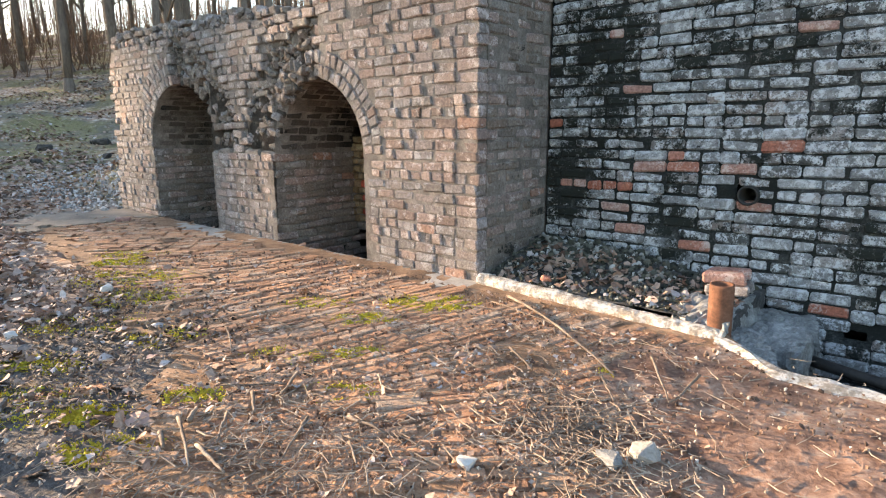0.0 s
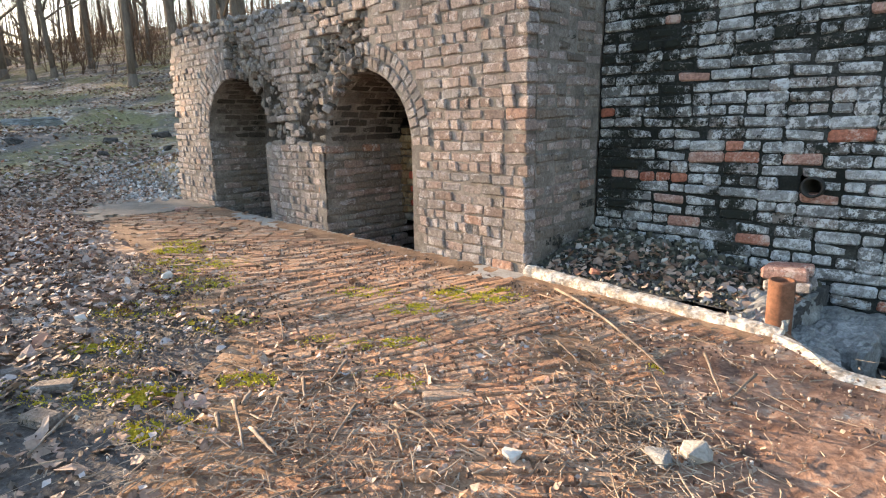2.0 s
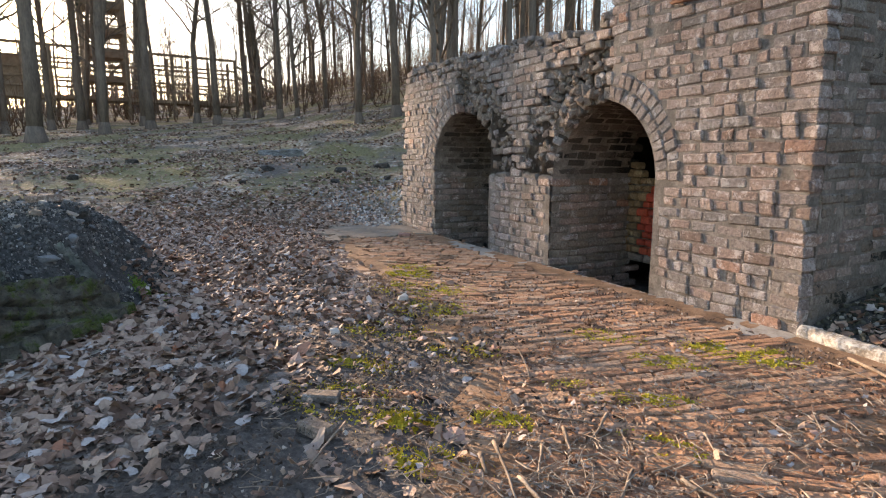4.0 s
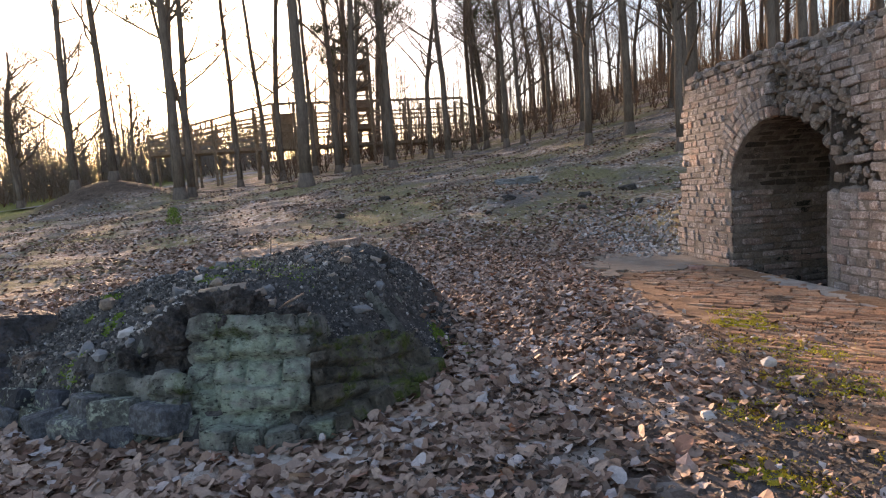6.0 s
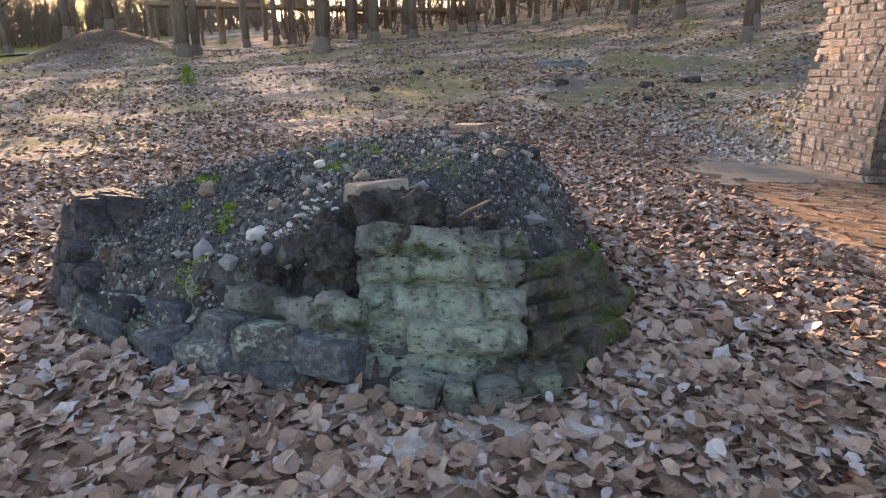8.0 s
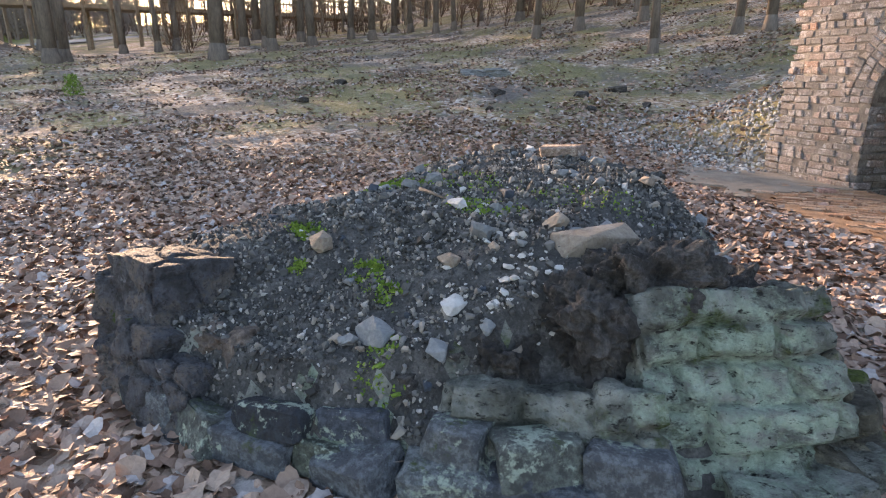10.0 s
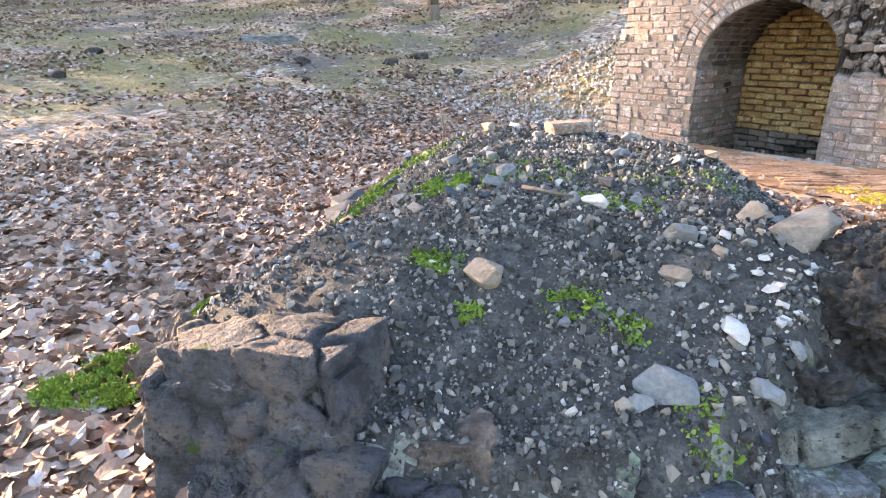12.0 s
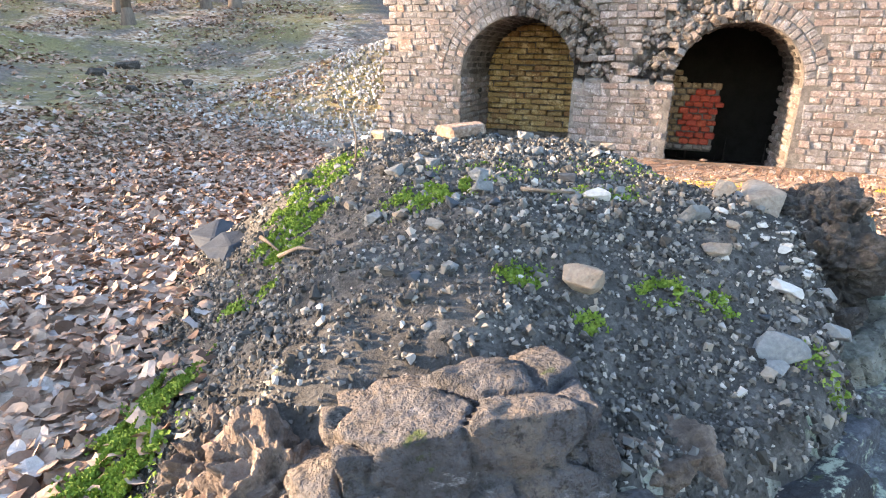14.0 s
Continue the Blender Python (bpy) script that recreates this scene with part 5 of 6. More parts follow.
def scatter_leaves():
    g = random.Random(51)
    h = Heap()
    count = 0
    while count < 40000:
        x, y = g.uniform(-11.5, 1.2), g.uniform(-2.5, 9.5)
        near = math.hypot(x + 4.6, y - 1.5)
        if g.random() > litter_share(x, y) * sstep(9.5, 3.0, near):
            continue
        q = 0.042 + 0.075 * g.random() ** 1.2
        m = pose(x, y, heap_z(x, y) + 0.010 + g.uniform(0, 0.026), g.gauss(0, 20), g.gauss(0, 20), g.uniform(0, 360)) @ Matrix.Diagonal((q, q, q, 1))
        h.add(*LEAVES[g.randrange(9)], m)
        count += 1
    stuff("leaf_litter", h, M_LEAF, "thick litter of curled brown dead leaves", "leaves")
    h = Heap()
    count = 0
    while count < 42000:
        d = 5 + 30 * g.random() ** 1.25
        az = g.uniform(-2, 105)
        x, y = -4 - d * math.sin(radians(az)), 1 + d * math.cos(radians(az))
        u, v = local(x, y)
        if v > 0 and u < 6.6 and v < 1.5 or (u < 6.6 and v < 0.02) or g.random() > 0.12 + 0.88 * sstep(-0.15, 0.3, nz(x, y, 3, 0.4)):
            continue
        q = g.uniform(0.06, 0.12) * (1 + d * 0.02)
        h.add(*FLAKES[g.randrange(2)], pose(x, y, ground_z(x, y) + 0.012, g.gauss(0, 22), g.gauss(0, 22), g.uniform(0, 360)) @ Matrix.Diagonal((q, q, q, 1)))
        count += 1
    stuff("far_leaf_litter", h, M_LEAF, "brown leaves strewn up the slope", "leaves")
    h = Heap()
    count = 0
    while count < 1500:
        x, y = g.uniform(-3.0, 1.6), g.uniform(0.5, 5.0)
        if not paved(x, y, 0.6) or local(x, y)[1] < 0.2 or nz(x, y, 7, 1.7) < g.uniform(-0.5, 0.4):
            continue
        q = g.uniform(0.015, 0.05)
        h.add(*FLAKES[g.randrange(2)], pose(x, y, 0.03, g.gauss(0, 20), g.gauss(0, 20), g.uniform(0, 360)) @ Matrix.Diagonal((q, q, q, 1)))
        count += 1
    stuff("leaf_crumbs", h, M_LEAF, "crumbled dead leaves over the paving", "leaves")
    h = Heap()
    count = 0
    while count < 6500:
        x, y = g.uniform(-3.4, 0.2), g.uniform(0.4, 4.6)
        edge = pave_left(y) - x
        if edge < -0.9 or nz(x, y, 4, 1.9) < g.uniform(-0.5, 0.5) + 0.9 * sstep(0.0, -0.9, edge):
            continue
        q = g.uniform(0.012, 0.045)
        h.add(*FLAKES[g.randrange(2)], pose(x, y, max(0.02, ground_z(x, y)) + 0.006, g.gauss(0, 24), g.gauss(0, 24), g.uniform(0, 360)) @ Matrix.Diagonal((q, q * 0.8, q, 1)))
        count += 1
    stuff("dark_litter", h, M_MULCH, "dark rotted leaf bits and bark over bare dirt", "litter")
    h = Heap()
    for i in range(360):
        u, v = g.uniform(-1.7, -0.1), g.uniform(-0.75, -0.08)
        c = spot(u, v, pocket_z(u, v) + 0.02)
        q = g.uniform(0.05, 0.10)
        h.add(*LEAVES[g.randrange(9)], pose(c.x, c.y, c.z, g.gauss(0, 25), g.gauss(0, 25), g.uniform(0, 360)) @ Matrix.Diagonal((q, q, q, 1)))
    stuff("corner_leaves", h, M_LEAF, "dead leaves caught behind the kerb", "leaves")


scatter_leaves()

TUFT = [([(-0.5, 0, 0), (0.5, 0, 0), (0.2, 0.2, 1.0), (-0.25, 0.15, 0.9)], [(0, 1, 2, 3)]), ([(-0.5, 0, 0), (0.5, 0, 0.1), (0.45, 0.8, 0.35), (-0.4, 0.9, 0.3)], [(0, 1, 2, 3)])]


def scatter_moss():
    g = random.Random(61)
    for name, mat, label, rows in (("moss", M_MOSS, "yellow-green moss cushions growing over the paving",
                                    ((-1.42, 2.13, 0.085, 1600), (-2.84, 4.79, 0.16, 700), (-2.09, 3.78, 0.24, 520), (-0.47, 3.30, 0.12, 800), (-0.08, 3.62, 0.2, 1400), (-0.76, 2.73, 0.12, 260), (-0.41, 2.75, 0.09, 320),
                                     (-1.2, 1.86, 0.13, 260), (-2.0, 2.64, 0.16, 260), (-1.55, 3.0, 0.16, 220), (-0.84, 3.63, 0.15, 260), (-2.17, 3.23, 0.22, 300), (-0.41, 2.31, 0.11, 200), (-1.05, 2.27, 0.10, 150),
                                     (0.9, 2.52, 0.09, 300), (1.37, 2.71, 0.07, 300), (-2.5, 4.3, 0.3, 480), (-2.9, 5.1, 0.2, 300), (-1.8, 2.2, 0.25, 260))),
                                   ("weeds", M_GREEN, "bright green chickweed on the cinder heap",
                                    ((-6.31, 2.96, 0.12, 1100), (-6.42, 2.74, 0.13, 1300), (-6.52, 2.52, 0.11, 1000), (-6.60, 2.36, 0.08, 600), (-6.02, 2.12, 0.13, 800), (-5.9, 2.18, 0.08, 250), (-6.72, 2.15, 0.08, 120), (-7.0, 1.87, 0.08, 900), (-7.05, 1.70, 0.09, 1400), (-7.10, 1.52, 0.09, 1100), (-7.17, 1.40, 0.10, 1200), (-7.22, 1.20, 0.11, 1000), (-7.02, 1.18, 0.07, 300),
                                     (-5.95, 1.43, 0.06, 110), (-5.51, 1.33, 0.06, 120), (-5.82, 1.25, 0.04, 50), (-5.35, 1.26, 0.06, 60), (-5.34, 1.95, 0.16, 120), (-5.0, 2.3, 0.2, 50), (-5.7, 2.3, 0.2, 80), (-4.30, 3.20, 0.14, 400), (-5.2, 1.0, 0.1, 60)))):
        h = Heap()
        for cx, cy, r, n in rows:
            for i in range(n // 4):
                a, d = g.uniform(0, 6.28), r * math.sqrt(g.random())
                x, y = cx + d * math.cos(a) * 1.35, cy + d * math.sin(a) * 0.8
                if nz(x, y, 0, 14) < -0.1 or nz(x, y, 5, 5) < -0.2:
                    continue
                q = g.uniform(0.015, 0.034)
                h.add(*PEBBLES[g.randrange(5)], pose(x, y, heap_z(x, y) + (0.018 if paved(x, y) else 0.03 if x < -6.75 else 0.002), 0, 0, g.uniform(0, 360)) @ Matrix.Diagonal((q * 1.4, q, q * 0.5, 1)))
            for i in range(n * 6):
                a, d = g.uniform(0, 6.28), r * (0.3 * abs(g.gauss(0, 1)) + 0.7 * math.sqrt(g.random()))
                x, y = cx + d * math.cos(a) * 1.35, cy + d * math.sin(a) * 0.8
                if nz(x, y, 0, 14) < -0.22 or nz(x, y, 5, 5) < -0.35:
                    continue
                q = g.uniform(0.005, 0.011) * (1.0 if name == "moss" else 1.2)
                z = heap_z(x, y) + (0.016 if name == "moss" and paved(x, y) else 0.035 if x < -6.75 else 0.0)
                h.add(*TUFT[g.randrange(2)], pose(x, y, z + g.uniform(0, 0.012), g.gauss(0, 25), g.gauss(0, 25), g.uniform(0, 360)) @ Matrix.Diagonal((q, q, q * 1.1, 1)))
        stuff(name, h, mat, label, "moss")


scatter_moss()


# ---- sticks ----
def stick(pts, r, label, group="sticks on the paving", material=None):
    h = Heap()
    tube(h, [Vector(p) for p in pts], [r * (1 - 0.5 * i / (len(pts) - 1)) for i in range(len(pts))], 6)
    return tagged(new("stick", h.mesh("stick", material or M_STICK, True)), label, "stick", group)


BRANCH = ((-4.46, 0.02), (-4.23, 0.16), (-3.98, 0.33), (-3.81, 0.49), (-3.71, 0.62), (-3.67, 0.76), (-3.63, 0.92))


def lay_sticks():
    g = random.Random(71)
    ends = ((0.45, 3.73, 0.81, 2.44, 0.012), (-0.34, 2.07, -0.17, 1.94, 0.010), (-0.5, 2.07, -0.52, 1.74, 0.008), (-1.01, 2.05, -0.81, 1.71, 0.010), (-0.85, 1.85, -0.68, 1.68, 0.011), (-0.95, 2.02, -0.97, 2.13, 0.016),
            (-0.79, 2.27, -0.72, 2.09, 0.012), (-1.02, 1.93, -0.96, 1.83, 0.014), (-0.13, 1.93, 0.02, 1.83, 0.006), (0.56, 2.09, 0.64, 1.97, 0.006), (0.76, 2.47, 0.75, 2.21, 0.008), (0.37, 2.79, 0.45, 2.53, 0.009),
            (1.06, 2.68, 0.97, 2.21, 0.009), (1.21, 2.47, 0.97, 2.19, 0.009), (-2.11, 4.45, -1.75, 4.19, 0.009), (-0.3, 1.88, -0.25, 1.74, 0.009), (-1.24, 3.12, -1.06, 2.73, 0.007), (-0.83, 2.09, -0.78, 1.86, 0.008),
            (-0.27, 2.47, -0.21, 2.26, 0.006), (-0.65, 2.48, -0.67, 2.22, 0.010), (-0.67, 2.37, -0.96, 2.34, 0.006), (0.03, 3.61, 0.42, 3.39, 0.005), (-1.62, 1.95, -1.55, 1.62, 0.008), (0.33, 3.6, 0.9, 2.9, 0.006),
            (-1.85, 1.2, -1.70, 0.9, 0.010))
    for x0, y0, x1, y1, r in ends:
        n = 6
        off = g.gauss(0, 0.05) * math.hypot(x1 - x0, y1 - y0)
        pts = []
        for i in range(n + 1):
            t = i / n
            k = math.sin(t * math.pi) * off + g.gauss(0, 0.004)
            x, y = x0 + (x1 - x0) * t + k * (y1 - y0), y0 + (y1 - y0) * t - k * (x1 - x0)
            pts.append((x, y, max(0.0, ground_z(x, y)) + 0.026 + r + 0.01 * g.random()))
        stick(pts, r * 0.8, "dry pale dead stick lying on the ground")
    stick([(-4.42, 1.84, 0.50), (-4.36, 1.93, 0.58), (-4.30, 2.02, 0.63)], 0.011, "pale dead stick poking out of the heap", "sticks on the mound")
    for x0, y0, x1, y1 in ((-6.66, 2.60, -6.60, 2.36), (-6.60, 2.30, -6.46, 2.12), (-5.70, 1.95, -5.50, 1.88)):
        stick([(x0, y0, heap_z(x0, y0) + 0.03), ((x0 + x1) / 2, (y0 + y1) / 2 + 0.01, heap_z((x0 + x1) / 2, (y0 + y1) / 2) + 0.035), (x1, y1, heap_z(x1, y1) + 0.03)], 0.010, "short dead stick on the cinder heap", "sticks on the mound")
    stick([(-6.18, 2.80, heap_z(-6.18, 2.80)), (-6.17, 2.81, heap_z(-6.18, 2.8) + 0.12), (-6.20, 2.84, heap_z(-6.18, 2.8) + 0.24)], 0.006, "dry weed stem standing on the heap", "sticks on the mound")
    ledge = new("rock_ledge", from_bm("rock_ledge", fractured(77, 0.22, 20, 3.0), M_STONE))
    ledge.matrix_world = pose(-13.4, 15.75, ground_z(-13.4, 15.75) - 0.02, 0, 0, 25) @ Matrix.Diagonal((1.7, 0.8, 0.42, 1))
    tagged(ledge, "dark rock ledge jutting from the grassy hump", "rock")
    for k, (x, y, q) in enumerate(((-9.2, 13.0, 0.30), (-8.4, 11.6, 0.22), (-11.0, 12.2, 0.35), (-10.2, 10.4, 0.2), (-14.5, 9.2, 0.3), (-8.9, 14.6, 0.4), (-16.0, 12.0, 0.35), (-7.6, 12.6, 0.25))):
        stone("stone", ROCKS[k % 6], pose(x, y, ground_z(x, y) + q * 0.15, 4, 6, 40 * k), (q * 1.3, q, q * 0.6), M_CRUST, None, "dark stone half buried in the leafy slope", "stone", "stones on the slope")
    bush = Heap()
    for i in range(500):
        a, r = g.uniform(0, 6.28), g.random() ** 0.6 * 0.26
        z = g.uniform(0, 0.55)
        q = g.uniform(0.05, 0.10)
        bush.add(*FLAKES[i % 2], pose(-20.9 + math.cos(a) * r * (1.1 - z), 7.1 + math.sin(a) * r * (1.1 - z), ground_z(-20.9, 7.1) + z, g.uniform(0, 180), g.uniform(0, 180), g.uniform(0, 360)) @ Matrix.Diagonal((q, q * 0.5, q, 1)))
    foot = Vector((-20.9, 7.1, ground_z(-20.9, 7.1)))
    sapling = empty("sapling", Matrix.Translation(foot), "small green conifer sapling on the leafy slope", "plant")
    bush.v = [p - foot for p in bush.v]
    link(tagged(new("needles", bush.mesh("needles", M_GREEN)), kind="stuff"), sapling)
    stem = Heap()
    tube(stem, [Vector((0, 0, -0.05)), Vector((0.01, 0, 0.3)), Vector((0, 0.01, 0.6))], [0.02, 0.014, 0.005], 6)
    link(new("stem", stem.mesh("stem", M_BARK, True)), sapling)
    stick([(x, y, 0.055) for x, y in BRANCH], 0.015, "long curved dead branch lying on the leaves", "branches")
    h = Heap()
    for i in range(3600):
        x, y = g.gauss(-0.1, 0.9), g.uniform(0.9, 3.4)
        if i % 4 == 0:
            x, y = 0.55 + g.gauss(0, 0.16), 1.95 + g.gauss(0, 0.22)
        elif i % 4 == 1:
            x, y = g.gauss(-0.6, 0.35), g.gauss(1.75, 0.3)
        if local(x, y)[1] < 0.25:
            continue
        a, ln = g.uniform(0, 6.28), 0.02 + 0.13 * g.random() ** 2
        p = Vector((x, y, 0.03 + g.uniform(0, 0.015)))
        d = Vector((math.cos(a), math.sin(a), g.gauss(0, 0.12)))
        tube(h, [p, p + d * ln * 0.5 + Vector((g.gauss(0, 0.008), g.gauss(0, 0.008), 0)), p + d * ln], [g.uniform(0.001, 0.0035)] * 2 + [0.001], 4)
    stuff("twigs", h, M_DRYTWIG, "scatter of short dry twigs on the paving", "twigs")


lay_sticks()


# ---- pipe stub, block, pit ----
def lathe(profile, sides=20):
    bm = bmesh.new()
    rings = [[bm.verts.new((r * math.cos(2 * math.pi * k / sides), r * math.sin(2 * math.pi * k / sides), z)) for k in range(sides)] for r, z in profile]
    for a, b in zip(rings, rings[1:]):
        for k in range(sides):
            bm.faces.new((a[k], a[(k + 1) % sides], b[(k + 1) % sides], b[k]))
    return bm


def build_rim():
    """The broken whitish lip of the concrete round the pit."""
    bm = bmesh.new()
    rings = []
    for i in range(130):
        u = -1.74 - 2.6 * i / 129
        v = 0.20 + 0.28 * sstep(-1.75, -2.15, u) + 0.05 * nz(u, 0.3, 0, 3) + 0.02 * nz(u, 2, 0, 9)
        wide = 0.07 + 0.03 * nz(u, 5, 0, 5)
        ring = []
        for k in range(10):
            a = 2 * math.pi * k / 10
            ring.append(bm.verts.new((u + 0.02 * nz(u, k, 1, 7), v + wide * math.cos(a) + 0.018 * nz(u * 9, k * 1.7, 2), 0.0 + 0.045 * math.sin(a) + 0.012 * nz(u * 8, k * 2.3, 4))))
        rings.append(ring)
    for a, b in zip(rings, rings[1:]):
        for k in range(10):
            bm.faces.new((a[k], a[(k + 1) % 10], b[(k + 1) % 10], b[k]))
    ob = new("kerb_broken", from_bm("kerb_broken", bm, M_KERB))
    ob.matrix_world = FRONT
    tagged(ob, "broken whitish concrete lip round the pit", "kerb", kind="structure")


build_rim()
M_LIMED = plain("limed_concrete", [(0, (0.06, 0.062, 0.058)), (0.45, (0.22, 0.225, 0.22)), (1, (0.50, 0.505, 0.50))], 5, 0.95, 0.9, 0.02)


def build_pipes():
    c = spot(-1.70, -0.03)
    ob = new("pipe_stub", from_bm("pipe_stub", lathe([(0.070, -0.3), (0.066, 0.0), (0.066, 0.27), (0.064, 0.285), (0.052, 0.285), (0.050, 0.05), (0.0, 0.05)]), M_RUST, True))
    ob.matrix_world = pose(c.x, c.y, 0.0, 1.5, -2, 0)
    tagged(ob, "rusted iron pipe stub standing upright by the kerb", "pipe")
    c = spot(-1.585, BACK_V + 0.0, 0.69)
    ob = new("wall_pipe", from_bm("wall_pipe", lathe([(0.070, -0.25), (0.070, 0.035), (0.066, 0.045), (0.054, 0.045), (0.052, -0.24), (0.0, -0.24)]), M_IRON, True))
    ob.matrix_world = Matrix.Translation(c) @ N.to_track_quat("Z", "Y").to_matrix().to_4x4()
    tagged(ob, "black iron pipe end set in the wall", "pipe")
    h = Heap()
    tube(h, [spot(-1.90, -0.62, -0.24), spot(-2.5, -0.56, -0.30), spot(-4.5, -0.30, -0.46)], [0.035, 0.035, 0.035], 10)
    tagged(new("pit_pipe", h.mesh("pit_pipe", M_IRON, True)), "black iron pipe crossing the pit", "pipe")
    h = Heap()
    tube(h, [spot(1.30, -0.05, 2.28), spot(0.85, 0.10, 2.22)], [0.018, 0.016], 6)
    tagged(new("iron_bar", h.mesh("iron_bar", M_RUST, True)), "rusty iron bar jutting out of the brick front", "bar")
    # broken brick and concrete block behind the pipe
    pier = empty("broken_pier", FRONT, "stub of broken brick and concrete beside the wall", "masonry")
    g = random.Random(81)
    bm = fractured(9, 0.12, 16)
    bmesh.ops.transform(bm, matrix=pose(-1.58, -0.42, -0.14) @ Matrix.Diagonal((0.36, 0.90, 0.44, 1)), verts=bm.verts)
    part("lump", bm, M_LIMED, pier)
    for k in range(2):
        for i in range(2):
            ob = new("brick", mesh_of("brick", *STRETCH[i + k], M_RED if k else M_PALE))
            ob.parent = pier
            ob.matrix_basis = pose(-1.62 + 0.02 * k, -0.62 + 0.13 * i, 0.13 + 0.08 * k, 2, 3, 6 + 4 * i)
    for k, (u, v, z, a, b, c, tint) in enumerate(((-1.90, -0.50, -0.36, 0.40, 0.58, 0.54, M_LIMED), (-1.92, -0.80, -0.30, 0.38, 0.40, 0.46, M_LIMED), (-1.88, 0.12, -0.24, 0.30, 0.30, 0.42, M_LIMED), (-1.80, -0.14, -0.22, 0.24, 0.30, 0.40, M_LIMED))):
        bm = fractured(k + 4, 0.07, 16)
        bmesh.ops.transform(bm, matrix=pose(u, v, z, 0, 0, 12 * k) @ Matrix.Diagonal((a, b, c, 1)), verts=bm.verts)
        part("lump", bm, tint, pier)
    slab("pit_floor", -9.0, -1.7, -0.98, 0.7, -0.86, -0.78, M_CINDER, None, "dark floor of the pit", "floor")


build_pipes()


# ---- trees ----
def grow(heap, twigs, p, d, length, r, depth, g, bend=0.12, first=0.3, wide=1.0):
    pts, rad, n = [p.copy()], [r], 8 if depth == 0 else 4
    for i in range(n):
        d = (d + Vector((g.gauss(0, bend), g.gauss(0, bend), g.gauss(0, bend * 0.5) + (0.06 if depth else 0)))).normalized()
        p = p + d * length / n
        pts.append(p.copy())
        rad.append(r * (1 - (0.72 if depth == 0 else 0.7) * (i + 1) / n))
    tube(heap if depth < 2 else twigs, pts, rad, 8 if depth == 0 else (4 if depth == 1 else 3))
    if depth >= 3:
        return
    for c in range((17, 7, 5)[depth]):
        f = g.uniform(first if depth == 0 else 0.2, 0.999)
        i = int(f * n)
        q = pts[i].lerp(pts[i + 1], f * n - i)
        a = g.uniform(0, 2 * math.pi)
        side = Vector((math.cos(a), math.sin(a), g.uniform(0.1, 0.8))).normalized()
        rr = rad[i]
        ln = wide * length * g.uniform(0.14, 0.30) * (1.25 - 0.6 * f) if depth == 0 else length * g.uniform(0.35, 0.6)
        grow(heap, twigs, q, (d * 0.35 + side).normalized(), ln, max(0.008 if wide < 1.5 else 0.016, rr * g.uniform(0.3, 0.5)), depth + 1, g, 0.17, 0.3, wide)


def make_tree(seed, height, r, first, pine=False, wide=1.0):
    g = random.Random(seed)
    thing = empty("pine_tree" if pine else "tree", pose(0, 0, 0), "tall pine with sparse dark needles" if pine else "bare leafless winter tree with a slender grey-brown trunk", "tree", "trees of the wood")
    wood, twigs = Heap(), Heap()
    tube(wood, [Vector((0, 0, -0.5)), Vector((0, 0, 0.0)), Vector((0, 0, 0.6))], [r * 1.8, r * 1.5, r * 1.02], 8)
    lean = Vector((g.gauss(0, 0.05), g.gauss(0, 0.05), 1))
    grow(wood, twigs, Vector((0, 0, 0.3)), lean, height, r, 0, g, 0.04 * wide, first, wide)
    if pine:
        needles = Heap()
        tips = twigs.v[::9]
        for p in tips:
            for k in range(7):
                q = g.uniform(0.12, 0.3)
                needles.add(*FLAKES[k % 2], Matrix.Translation(p + Vector((g.gauss(0, 0.22), g.gauss(0, 0.22), g.gauss(0, 0.15)))) @ pose(0, 0, 0, g.uniform(0, 180), g.uniform(0, 180), g.uniform(0, 360)) @ Matrix.Diagonal((q * 1.6, q * 0.35, q, 1)))
        nd = new("needles", needles.mesh("needles", M_PINE))
        nd.parent = thing
    a = new("trunk", wood.mesh("trunk", M_BARK, True))
    b = new("crown", twigs.mesh("crown", M_TWIG))
    a.parent = b.parent = thing
    return thing


